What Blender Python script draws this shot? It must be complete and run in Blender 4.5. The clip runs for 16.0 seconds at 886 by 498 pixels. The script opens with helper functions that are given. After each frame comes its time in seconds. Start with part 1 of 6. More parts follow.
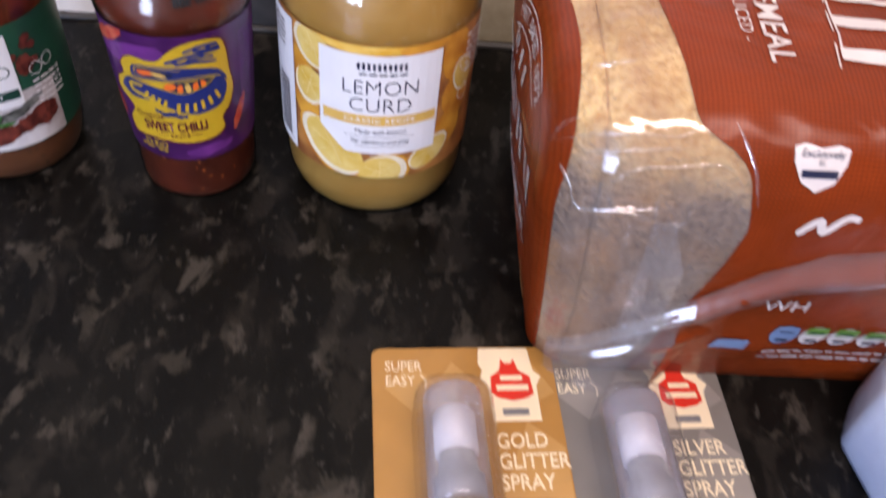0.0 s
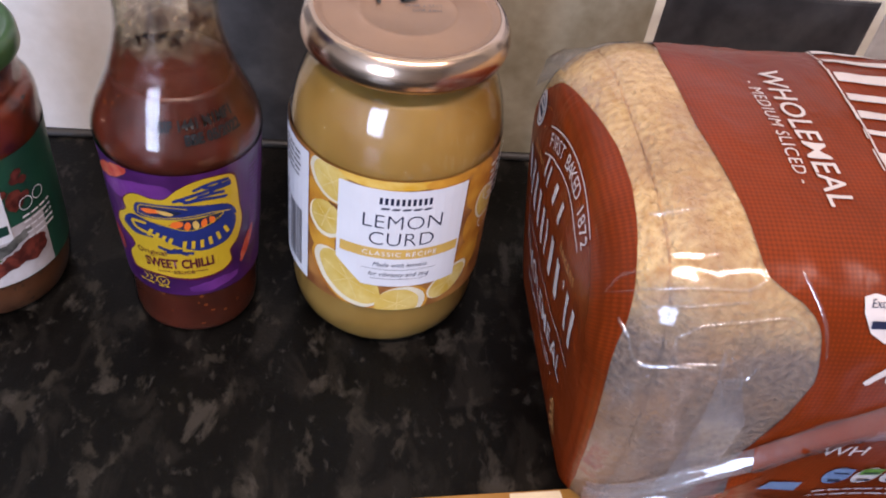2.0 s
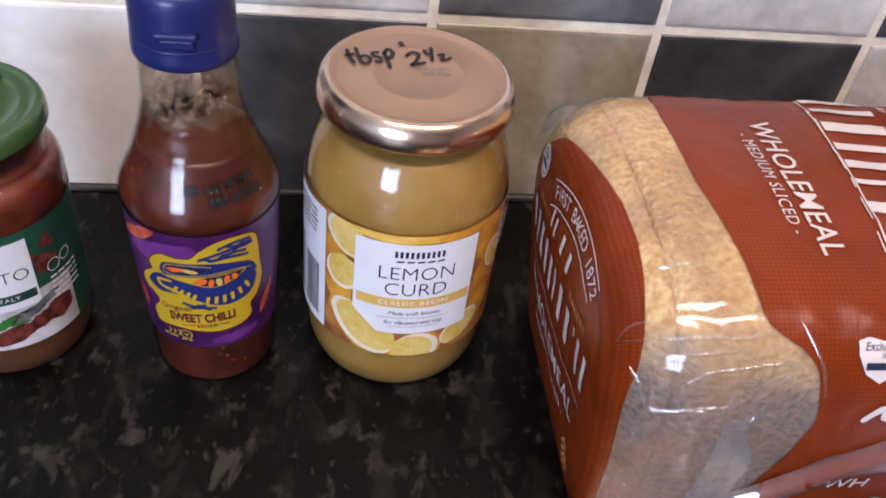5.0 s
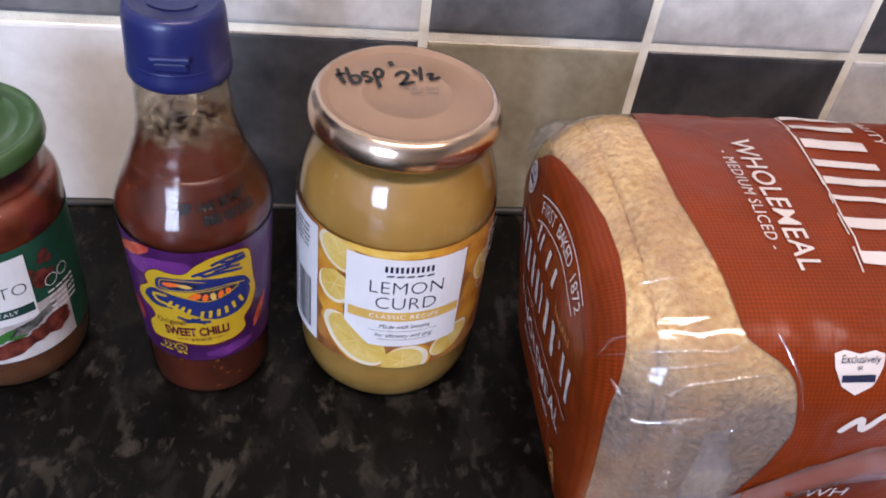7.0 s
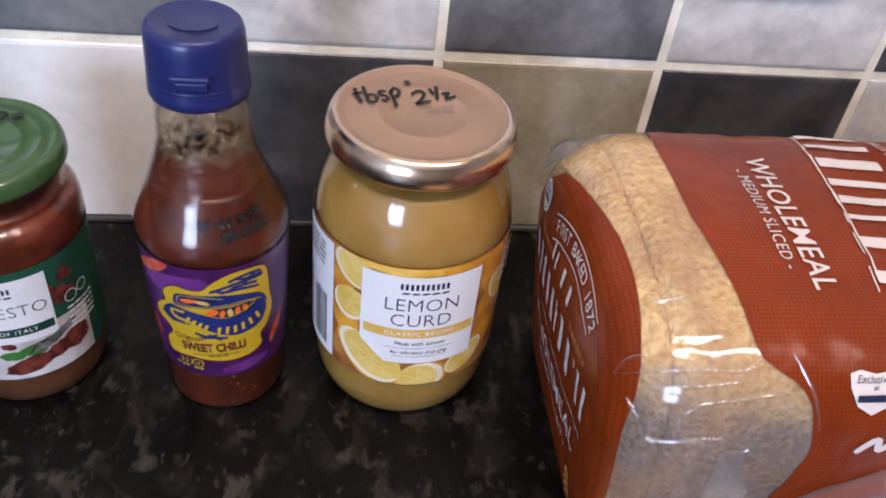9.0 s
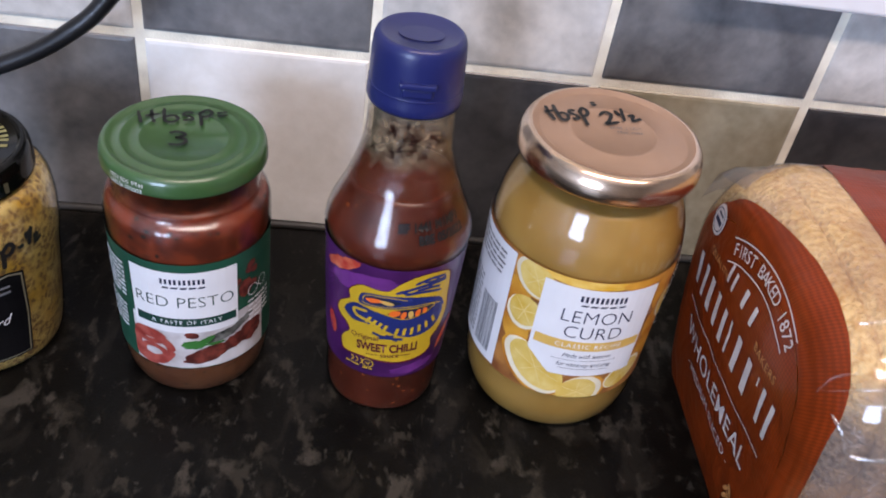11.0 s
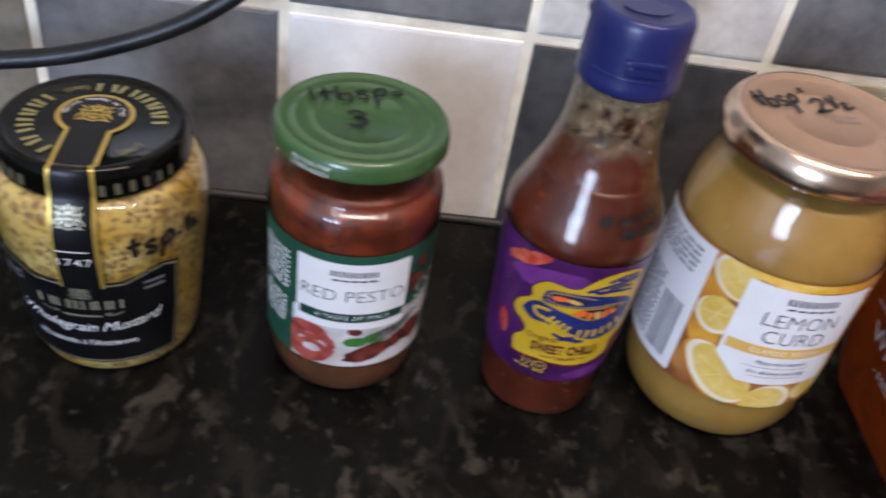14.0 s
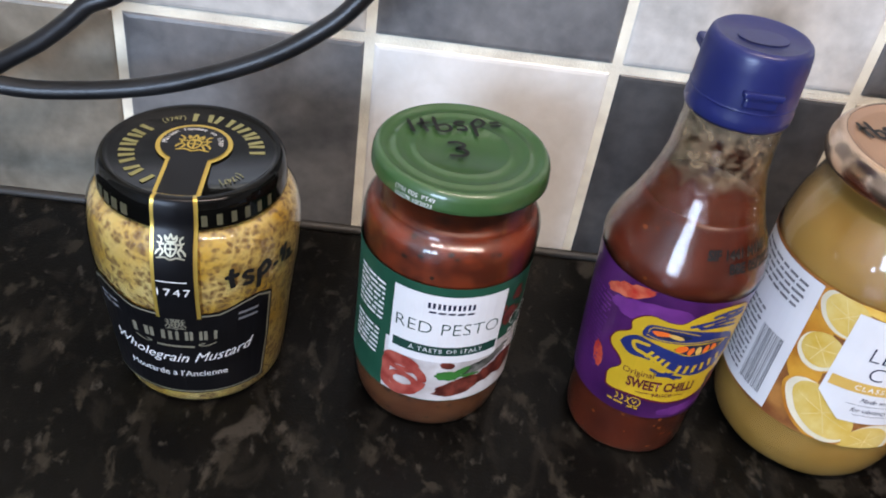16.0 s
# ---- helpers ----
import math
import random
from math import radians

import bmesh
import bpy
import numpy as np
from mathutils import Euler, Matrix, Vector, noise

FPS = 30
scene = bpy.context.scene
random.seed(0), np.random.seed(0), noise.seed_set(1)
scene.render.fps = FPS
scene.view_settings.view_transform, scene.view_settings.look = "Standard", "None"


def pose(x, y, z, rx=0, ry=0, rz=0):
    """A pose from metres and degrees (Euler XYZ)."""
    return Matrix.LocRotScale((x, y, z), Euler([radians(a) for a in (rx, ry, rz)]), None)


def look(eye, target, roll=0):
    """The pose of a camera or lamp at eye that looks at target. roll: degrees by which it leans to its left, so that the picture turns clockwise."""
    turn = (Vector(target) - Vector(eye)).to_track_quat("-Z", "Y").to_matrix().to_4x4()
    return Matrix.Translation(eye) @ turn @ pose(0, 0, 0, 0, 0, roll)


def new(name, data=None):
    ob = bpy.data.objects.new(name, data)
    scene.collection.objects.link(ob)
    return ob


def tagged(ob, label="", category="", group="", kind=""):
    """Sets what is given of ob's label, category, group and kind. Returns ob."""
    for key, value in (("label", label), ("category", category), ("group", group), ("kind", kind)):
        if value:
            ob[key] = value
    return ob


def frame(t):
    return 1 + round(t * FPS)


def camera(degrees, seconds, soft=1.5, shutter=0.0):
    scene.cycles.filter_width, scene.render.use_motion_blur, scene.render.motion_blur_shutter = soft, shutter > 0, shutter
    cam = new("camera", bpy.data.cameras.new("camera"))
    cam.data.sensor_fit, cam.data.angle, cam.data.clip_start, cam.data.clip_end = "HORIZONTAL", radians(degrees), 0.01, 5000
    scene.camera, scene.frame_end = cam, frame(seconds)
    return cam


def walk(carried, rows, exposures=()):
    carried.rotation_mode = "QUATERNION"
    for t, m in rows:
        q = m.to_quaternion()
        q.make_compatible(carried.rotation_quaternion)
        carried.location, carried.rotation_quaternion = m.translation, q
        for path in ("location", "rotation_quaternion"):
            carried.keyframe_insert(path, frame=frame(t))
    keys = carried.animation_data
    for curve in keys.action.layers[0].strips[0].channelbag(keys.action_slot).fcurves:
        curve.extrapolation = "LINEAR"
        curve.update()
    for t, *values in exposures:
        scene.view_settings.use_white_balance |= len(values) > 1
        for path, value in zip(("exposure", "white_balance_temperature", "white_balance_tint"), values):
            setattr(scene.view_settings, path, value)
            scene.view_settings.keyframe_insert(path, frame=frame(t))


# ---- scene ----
from mathutils.bvhtree import BVHTree

# ---------------------------------------------------------------- camera
cam = camera(54.23, 16.0, soft=1.9, shutter=0.5)
ROWS = [
    (0, -0.0086, -0.3583, 0.2561, 40.93, -5.04, -0.19),
    (0.2, -0.0185, -0.3506, 0.2559, 42.78, -5.52, -1.24),
    (0.5, -0.0283, -0.3428, 0.2556, 44.63, -6.00, -2.29),
    (1, -0.0319, -0.3447, 0.2600, 45.43, -6.56, -3.45),
    (1.5, -0.0354, -0.3377, 0.2616, 45.70, -6.87, -3.79),
    (2, -0.0351, -0.3283, 0.2584, 45.48, -6.72, -3.64),
    (2.5, -0.0346, -0.3189, 0.2582, 44.93, -6.97, -3.30),
    (3, -0.0348, -0.3187, 0.2555, 44.80, -7.06, -3.02),
    (3.5, -0.0429, -0.3211, 0.2579, 45.11, -7.14, -3.36),
    (4, -0.0446, -0.3207, 0.2638, 45.78, -6.95, -3.96),
    (4.5, -0.0485, -0.3196, 0.2625, 46.17, -6.75, -4.51),
    (5, -0.0450, -0.3305, 0.2740, 47.02, -6.12, -5.23),
    (7.5, -0.0420, -0.3340, 0.2805, 47.63, -6.06, -5.40),
    (8, -0.0412, -0.3317, 0.2802, 47.70, -6.06, -5.28),
    (8.5, -0.0427, -0.3290, 0.2830, 47.74, -5.92, -5.08),
    (9, -0.0433, -0.3347, 0.2822, 48.50, -5.59, -4.56),
    (9.5, -0.0646, -0.3389, 0.2836, 48.27, -5.43, -3.73),
    (9.7, -0.0760, -0.3370, 0.2750, 48.80, -5.43, -3.19),
    (10, -0.1016, -0.3453, 0.2748, 49.59, -7.08, -1.11),
    (12.5, -0.1016, -0.3402, 0.2781, 50.72, -7.57, -1.83),
    (13, -0.1057, -0.3363, 0.2762, 50.53, -7.96, -1.47),
    (13.5, -0.1162, -0.3354, 0.2724, 50.38, -7.91, -1.02),
    (13.8, -0.1380, -0.3290, 0.2610, 50.29, -8.27, -0.30),
    (14, -0.1586, -0.3248, 0.2529, 49.74, -7.89, -0.15),
    (14.5, -0.1748, -0.3274, 0.2519, 50.21, -6.98, 0.58),
    (15, -0.1770, -0.3212, 0.2487, 51.09, -6.97, 1.12),
    (15.5, -0.1785, -0.3214, 0.2485, 51.41, -7.12, 1.47),
    (16, -0.1818, -0.3217, 0.2477, 51.57, -7.17, 1.41),
]
walk(cam, [(t, pose(x, y, z, rx, ry, rz)) for t, x, y, z, rx, ry, rz in ROWS],
     [(0, 0.14, 6400, 16), (0.6, 0.0, 6400, 16), (5, -0.01, 6350, 15), (9, -0.02, 6300, 12), (12.5, 0.0, 6350, 11), (13.4, 0.0, 6400, 10), (14.0, -0.09, 6450, 9), (14.4, 0.14, 6500, 7),
      (15.0, 0.17, 6500, 6), (16.0, 0.17, 6500, 6)])

# ---------------------------------------------------------------- world and light
world = bpy.data.worlds.new("sky")
scene.world = world
world.use_nodes = True
sky = world.node_tree.nodes.new("ShaderNodeTexSky")
sky.sky_type, sky.sun_disc, sky.sun_elevation, sky.sun_rotation = "NISHITA", False, radians(35), radians(200)
world.node_tree.nodes["Background"].inputs["Strength"].default_value = 0.1
world.node_tree.links.new(sky.outputs[0], world.node_tree.nodes["Background"].inputs["Color"])

ROOM_X0, ROOM_X1, ROOM_Y0, FLOOR_Z, CEIL_Z = -2.0, 1.8, -2.6, -0.91, 1.5
WIN_X0, WIN_X1, WIN_Z0, WIN_Z1 = -1.75, -0.75, 0.05, 1.2


def area_lamp(name, m, sx, sy, watts, colour):
    data = bpy.data.lights.new(name, "AREA")
    data.shape, data.size, data.size_y, data.energy, data.color = "RECTANGLE", sx, sy, watts, colour
    ob = new(name, data)
    ob.matrix_world = m
    return ob


area_lamp("window_daylight", look(((WIN_X0 + WIN_X1) / 2, ROOM_Y0 + 0.03, (WIN_Z0 + WIN_Z1) / 2), (-0.9, 0, 0.2)),
          WIN_X1 - WIN_X0 - 0.1, WIN_Z1 - WIN_Z0 - 0.1, 62, (0.555, 0.70, 1.0))
area_lamp("strip_light_glow", pose(0.1, -0.75, CEIL_Z - 0.075, 0, 0, 0), 1.4, 0.15, 26.5, (1.0, 0.80, 0.71))


# ---------------------------------------------------------------- materials
def mat(name, col, rough=0.5, metal=0.0, var=0.12, scale=60.0, bump=0.0, bscale=500.0, coat=0.0, sss=0.0, second=None, mixscale=None, spec=0.5,
        sharp=(0.35, 0.65)):
    m = bpy.data.materials.new(name)
    m.use_nodes = True
    nt = m.node_tree
    b = nt.nodes["Principled BSDF"]
    b.inputs["Roughness"].default_value = rough
    b.inputs["Metallic"].default_value = metal
    b.inputs["Coat Weight"].default_value = coat
    b.inputs["Coat Roughness"].default_value = 0.06
    b.inputs["Specular IOR Level"].default_value = spec
    if sss:
        b.inputs["Subsurface Weight"].default_value = sss
        b.inputs["Subsurface Scale"].default_value = 0.006
        b.inputs["Subsurface Radius"].default_value = (1.0, 0.5, 0.25)
    tc = nt.nodes.new("ShaderNodeTexCoord")
    n = nt.nodes.new("ShaderNodeTexNoise")
    n.inputs["Scale"].default_value = mixscale or scale
    n.inputs["Detail"].default_value = 6
    nt.links.new(tc.outputs["Object"], n.inputs["Vector"])
    r = nt.nodes.new("ShaderNodeValToRGB")
    a = tuple(max(0, c * (1 - var)) for c in col)
    z = tuple(min(1, c * (1 + var)) for c in col) if second is None else second
    if second is not None:
        a = col
    r.color_ramp.elements[0].position, r.color_ramp.elements[1].position = sharp
    r.color_ramp.elements[0].color, r.color_ramp.elements[1].color = (*a, 1), (*z, 1)
    nt.links.new(n.outputs["Fac"], r.inputs["Fac"])
    nt.links.new(r.outputs["Color"], b.inputs["Base Color"])
    if bump:
        n2 = nt.nodes.new("ShaderNodeTexNoise")
        n2.inputs["Scale"].default_value = bscale
        n2.inputs["Detail"].default_value = 4
        nt.links.new(tc.outputs["Object"], n2.inputs["Vector"])
        bp = nt.nodes.new("ShaderNodeBump")
        bp.inputs["Strength"].default_value = bump
        bp.inputs["Distance"].default_value = 0.001
        nt.links.new(n2.outputs["Fac"], bp.inputs["Height"])
        nt.links.new(bp.outputs["Normal"], b.inputs["Normal"])
    return m


def clear(name, tint=(0.97, 0.98, 0.97), rough=0.03, base=0.04, bump=0.0, bscale=120.0, haze=0.0, hazecol=(0.8, 0.8, 0.8), stretch=(1, 1, 1)):
    """Thin clear glass or film: it lets light straight through and mirrors more at a low angle."""
    m = bpy.data.materials.new(name)
    m.use_nodes = True
    nt = m.node_tree
    nt.nodes.remove(nt.nodes["Principled BSDF"])
    out = nt.nodes["Material Output"]
    tr = nt.nodes.new("ShaderNodeBsdfTransparent")
    tr.inputs[0].default_value = (*tint, 1)
    gl = nt.nodes.new("ShaderNodeBsdfGlossy")
    gl.inputs["Roughness"].default_value = rough
    lw = nt.nodes.new("ShaderNodeLayerWeight")
    lw.inputs["Blend"].default_value = 0.5
    pw = nt.nodes.new("ShaderNodeMath")
    pw.operation = "POWER"
    pw.inputs[1].default_value = 5
    nt.links.new(lw.outputs["Facing"], pw.inputs[0])
    ma = nt.nodes.new("ShaderNodeMath")
    ma.operation = "MULTIPLY_ADD"
    ma.inputs[1].default_value, ma.inputs[2].default_value = 1 - base, base
    nt.links.new(pw.outputs[0], ma.inputs[0])
    mx = nt.nodes.new("ShaderNodeMixShader")
    nt.links.new(ma.outputs[0], mx.inputs[0])
    under = tr
    tc = nt.nodes.new("ShaderNodeTexCoord")
    if haze:
        df = nt.nodes.new("ShaderNodeBsdfDiffuse")
        df.inputs[0].default_value = (*hazecol, 1)
        hn = nt.nodes.new("ShaderNodeTexNoise")
        hn.inputs["Scale"].default_value = 45
        hn.inputs["Detail"].default_value = 5
        nt.links.new(tc.outputs["Object"], hn.inputs["Vector"])
        hm = nt.nodes.new("ShaderNodeMath")
        hm.operation = "MULTIPLY"
        hm.inputs[1].default_value = haze * 2
        nt.links.new(hn.outputs["Fac"], hm.inputs[0])
        hx = nt.nodes.new("ShaderNodeMixShader")
        nt.links.new(hm.outputs[0], hx.inputs[0])
        nt.links.new(tr.outputs[0], hx.inputs[1])
        nt.links.new(df.outputs[0], hx.inputs[2])
        under = hx
    nt.links.new(under.outputs[0], mx.inputs[1])
    nt.links.new(gl.outputs[0], mx.inputs[2])
    nt.links.new(mx.outputs[0], out.inputs["Surface"])
    if bump:
        mp = nt.nodes.new("ShaderNodeMapping")
        mp.inputs["Scale"].default_value = stretch
        nt.links.new(tc.outputs["Object"], mp.inputs["Vector"])
        n2 = nt.nodes.new("ShaderNodeTexNoise")
        n2.inputs["Scale"].default_value = bscale
        n2.inputs["Detail"].default_value = 2
        n2.inputs["Distortion"].default_value = 0.6
        nt.links.new(mp.outputs[0], n2.inputs["Vector"])
        bp = nt.nodes.new("ShaderNodeBump")
        bp.inputs["Strength"].default_value = bump
        bp.inputs["Distance"].default_value = 0.004
        nt.links.new(n2.outputs["Fac"], bp.inputs["Height"])
        nt.links.new(bp.outputs["Normal"], gl.inputs["Normal"])
    return m


def tile_mat(name, a, b, rough=0.32):
    """Glazed tile with a cloudy, slate-like mottle at two scales; every tile takes its own part of the pattern."""
    m = bpy.data.materials.new(name)
    m.use_nodes = True
    nt = m.node_tree
    p = nt.nodes["Principled BSDF"]
    tc, oi = nt.nodes.new("ShaderNodeTexCoord"), nt.nodes.new("ShaderNodeObjectInfo")
    add = nt.nodes.new("ShaderNodeVectorMath")
    add.operation = "MULTIPLY_ADD"
    comb = nt.nodes.new("ShaderNodeCombineXYZ")
    for i in range(3):
        nt.links.new(oi.outputs["Random"], comb.inputs[i])
    add.inputs[1].default_value = (3.1, 1.7, 2.3)
    nt.links.new(comb.outputs[0], add.inputs[0])
    nt.links.new(tc.outputs["Object"], add.inputs[2])
    n1, n2 = nt.nodes.new("ShaderNodeTexNoise"), nt.nodes.new("ShaderNodeTexNoise")
    n1.inputs["Scale"].default_value, n1.inputs["Detail"].default_value = 28, 7
    n1.inputs["Distortion"].default_value = 0.7
    n2.inputs["Scale"].default_value, n2.inputs["Detail"].default_value = 190, 5
    mixn = nt.nodes.new("ShaderNodeMath")
    mixn.operation = "MULTIPLY_ADD"
    mixn.inputs[1].default_value = 0.35
    for n in (n1, n2):
        nt.links.new(add.outputs[0], n.inputs["Vector"])
    nt.links.new(n2.outputs["Fac"], mixn.inputs[0])
    nt.links.new(n1.outputs["Fac"], mixn.inputs[2])
    r = nt.nodes.new("ShaderNodeValToRGB")
    r.color_ramp.elements[0].position, r.color_ramp.elements[1].position = 0.48, 0.88
    r.color_ramp.elements[0].color, r.color_ramp.elements[1].color = (*a, 1), (*b, 1)
    nt.links.new(mixn.outputs[0], r.inputs["Fac"])
    nt.links.new(r.outputs[0], p.inputs["Base Color"])
    p.inputs["Roughness"].default_value = rough
    bp = nt.nodes.new("ShaderNodeBump")
    bp.inputs["Strength"].default_value, bp.inputs["Distance"].default_value = 0.25, 0.001
    nt.links.new(mixn.outputs[0], bp.inputs["Height"])
    nt.links.new(bp.outputs[0], p.inputs["Normal"])
    return m


def worktop_mat():
    """Dark laminate with brown-grey stone flecks of several sizes."""
    m = bpy.data.materials.new("worktop_laminate")
    m.use_nodes = True
    nt = m.node_tree
    p = nt.nodes["Principled BSDF"]
    tc = nt.nodes.new("ShaderNodeTexCoord")
    mp = nt.nodes.new("ShaderNodeMapping")
    mp.inputs["Rotation"].default_value = (0, 0, radians(35))
    mp.inputs["Scale"].default_value = (1, 0.62, 1)
    nt.links.new(tc.outputs["Object"], mp.inputs["Vector"])

    def layer(scale, detail, lo, hi, dist=1.2):
        n = nt.nodes.new("ShaderNodeTexNoise")
        n.inputs["Scale"].default_value, n.inputs["Detail"].default_value, n.inputs["Distortion"].default_value = scale, detail, dist
        n.inputs["Roughness"].default_value = 0.58
        nt.links.new(mp.outputs[0], n.inputs["Vector"])
        r = nt.nodes.new("ShaderNodeMapRange")
        r.inputs["From Min"].default_value, r.inputs["From Max"].default_value = lo, hi
        nt.links.new(n.outputs["Fac"], r.inputs["Value"])
        return r.outputs[0]

    def mixed(fac, a, b):
        x = nt.nodes.new("ShaderNodeMix")
        x.data_type = "RGBA"
        nt.links.new(fac, x.inputs["Factor"])
        for sock, v in ((x.inputs["A"], a), (x.inputs["B"], b)):
            if isinstance(v, tuple):
                sock.default_value = (*v, 1)
            else:
                nt.links.new(v, sock)
        return x.outputs["Result"]

    c = mixed(layer(34, 5, 0.4, 0.65, 0.5), (0.0024, 0.0022, 0.0019), (0.0050, 0.0045, 0.0037))
    c = mixed(layer(62, 13, 0.52, 0.60, 0.5), c, (0.0112, 0.0098, 0.0078))
    c = mixed(layer(95, 13, 0.57, 0.64, 0.35), c, (0.025, 0.022, 0.017))
    c = mixed(layer(47, 14, 0.60, 0.66, 0.4), c, (0.042, 0.037, 0.030))
    c = mixed(layer(210, 8, 0.60, 0.70, 0.3), c, (0.034, 0.031, 0.026))
    c = mixed(layer(260, 4, 0.58, 0.72, 0.2), c, (0.0025, 0.0022, 0.0020))
    nt.links.new(c, p.inputs["Base Color"])
    p.inputs["Roughness"].default_value = 0.36
    p.inputs["Specular IOR Level"].default_value = 0.13
    n = nt.nodes.new("ShaderNodeTexNoise")
    n.inputs["Scale"].default_value, n.inputs["Detail"].default_value = 900, 3
    nt.links.new(tc.outputs["Object"], n.inputs["Vector"])
    bp = nt.nodes.new("ShaderNodeBump")
    bp.inputs["Strength"].default_value, bp.inputs["Distance"].default_value = 0.25, 0.0005
    nt.links.new(n.outputs["Fac"], bp.inputs["Height"])
    nt.links.new(bp.outputs[0], p.inputs["Normal"])
    return m


def film_mat(name, col, rough=0.22):
    """Printed plastic film with a woven-sack print and soft crinkles."""
    m = bpy.data.materials.new(name)
    m.use_nodes = True
    nt = m.node_tree
    p = nt.nodes["Principled BSDF"]
    tc = nt.nodes.new("ShaderNodeTexCoord")
    ck = nt.nodes.new("ShaderNodeTexWave")
    ck.inputs["Scale"].default_value, ck.inputs["Distortion"].default_value, ck.inputs["Detail"].default_value = 230, 1.6, 2
    ck.bands_direction = "Y"
    ck2 = nt.nodes.new("ShaderNodeTexWave")
    ck2.inputs["Scale"].default_value, ck2.inputs["Distortion"].default_value, ck2.inputs["Detail"].default_value = 230, 1.6, 2
    ck2.bands_direction = "X"
    n = nt.nodes.new("ShaderNodeTexNoise")
    n.inputs["Scale"].default_value, n.inputs["Detail"].default_value = 35, 5
    for k in (ck, ck2):
        nt.links.new(tc.outputs["UV"], k.inputs["Vector"])
    nt.links.new(tc.outputs["Object"], n.inputs["Vector"])
    mul = nt.nodes.new("ShaderNodeMath")
    mul.operation = "ADD"
    nt.links.new(ck.outputs["Fac"], mul.inputs[0])
    nt.links.new(ck2.outputs["Fac"], mul.inputs[1])
    sm = nt.nodes.new("ShaderNodeMath")
    sm.operation = "MULTIPLY_ADD"
    sm.inputs[1].default_value = 0.32
    nt.links.new(mul.outputs[0], sm.inputs[0])
    nt.links.new(n.outputs["Fac"], sm.inputs[2])
    r = nt.nodes.new("ShaderNodeValToRGB")
    r.color_ramp.elements[0].position, r.color_ramp.elements[1].position = 0.40, 1.15
    r.color_ramp.elements[0].color = (*col, 1)
    r.color_ramp.elements[1].color = (*(c * 0.56 for c in col), 1)
    nt.links.new(sm.outputs[0], r.inputs["Fac"])
    nt.links.new(r.outputs[0], p.inputs["Base Color"])
    p.inputs["Roughness"].default_value = rough
    p.inputs["Specular IOR Level"].default_value = 0.27
    b = nt.nodes.new("ShaderNodeTexNoise")
    b.inputs["Scale"].default_value, b.inputs["Detail"].default_value, b.inputs["Distortion"].default_value = 38, 3, 1.0
    nt.links.new(tc.outputs["Object"], b.inputs["Vector"])
    bp = nt.nodes.new("ShaderNodeBump")
    bp.inputs["Strength"].default_value, bp.inputs["Distance"].default_value = 0.35, 0.004
    nt.links.new(b.outputs["Fac"], bp.inputs["Height"])
    nt.links.new(bp.outputs[0], p.inputs["Normal"])
    return m


PLASTER = mat("wall_paint", (0.36, 0.35, 0.34), 0.8, bump=0.1)
CEIL = mat("ceiling_paint", (0.78, 0.77, 0.74), 0.85)
FLOORM = mat("floor_vinyl", (0.22, 0.18, 0.14), 0.5, var=0.3, scale=8)
CABINET = mat("cabinet_board", (0.45, 0.33, 0.2), 0.45, var=0.2, scale=15)
WORKTOP = worktop_mat()
GROUT = mat("grout", (0.86, 0.80, 0.66), 0.75, var=0.2, scale=40, bump=0.4, bscale=900)
T_BLACK = tile_mat("tile_charcoal", (0.037, 0.038, 0.041), (0.092, 0.092, 0.094))
T_SLATE = tile_mat("tile_slate_grey", (0.100, 0.102, 0.107), (0.225, 0.225, 0.225))
T_LIGHT = tile_mat("tile_pale_grey", (0.42, 0.41, 0.385), (0.72, 0.70, 0.66))
T_WHITE = tile_mat("tile_cream_white", (0.74, 0.715, 0.66), (0.88, 0.86, 0.82))
T_BROWN = tile_mat("tile_stone_brown", (0.15, 0.13, 0.098), (0.30, 0.268, 0.21))
T_BEIGE = tile_mat("tile_beige", (0.24, 0.21, 0.135), (0.43, 0.385, 0.28))
WHITE_PLASTIC = mat("white_plastic", (0.80, 0.80, 0.80), 0.3, var=0.03)
CABLE = mat("black_rubber", (0.012, 0.012, 0.013), 0.35, var=0.3, bump=0.1)
GLASS = clear("jar_glass", rough=0.03, base=0.034, bump=0.10, bscale=60)
GLASS_TINT = clear("bottle_glass", tint=(0.96, 0.94, 0.92), rough=0.025, base=0.028, bump=0.12, bscale=70)
WINDOW_GLASS = clear("window_glass")
WHITE_INK = mat("white_ink", (0.80, 0.80, 0.80), 0.45, var=0.03)
PAPER = mat("white_label_paper", (0.74, 0.74, 0.75), 0.42, var=0.03, coat=0.15)
NAVY = mat("navy_ink", (0.012, 0.016, 0.045), 0.45)
BLACK_INK = mat("black_marker", (0.008, 0.008, 0.008), 0.5, var=0.3)
GREY_INK = mat("grey_ink", (0.16, 0.16, 0.17), 0.5)
GOLD_INK = mat("gold_band_ink", (0.66, 0.42, 0.10), 0.4, var=0.08)
ORANGE_FLESH = mat("lemon_photo_flesh", (0.66, 0.36, 0.03), 0.4, second=(0.80, 0.56, 0.14), mixscale=160)
ORANGE_RIND = mat("lemon_photo_rind", (0.42, 0.14, 0.012), 0.4, second=(0.68, 0.34, 0.04), mixscale=75)
PITH = mat("lemon_photo_pith", (0.74, 0.67, 0.50), 0.4)
SLICE_FLESH = mat("lemon_slice_flesh", (0.62, 0.40, 0.055), 0.4, second=(0.72, 0.55, 0.18), mixscale=130)
SEGMENT = mat("lemon_segment_wall", (0.74, 0.60, 0.28), 0.4)
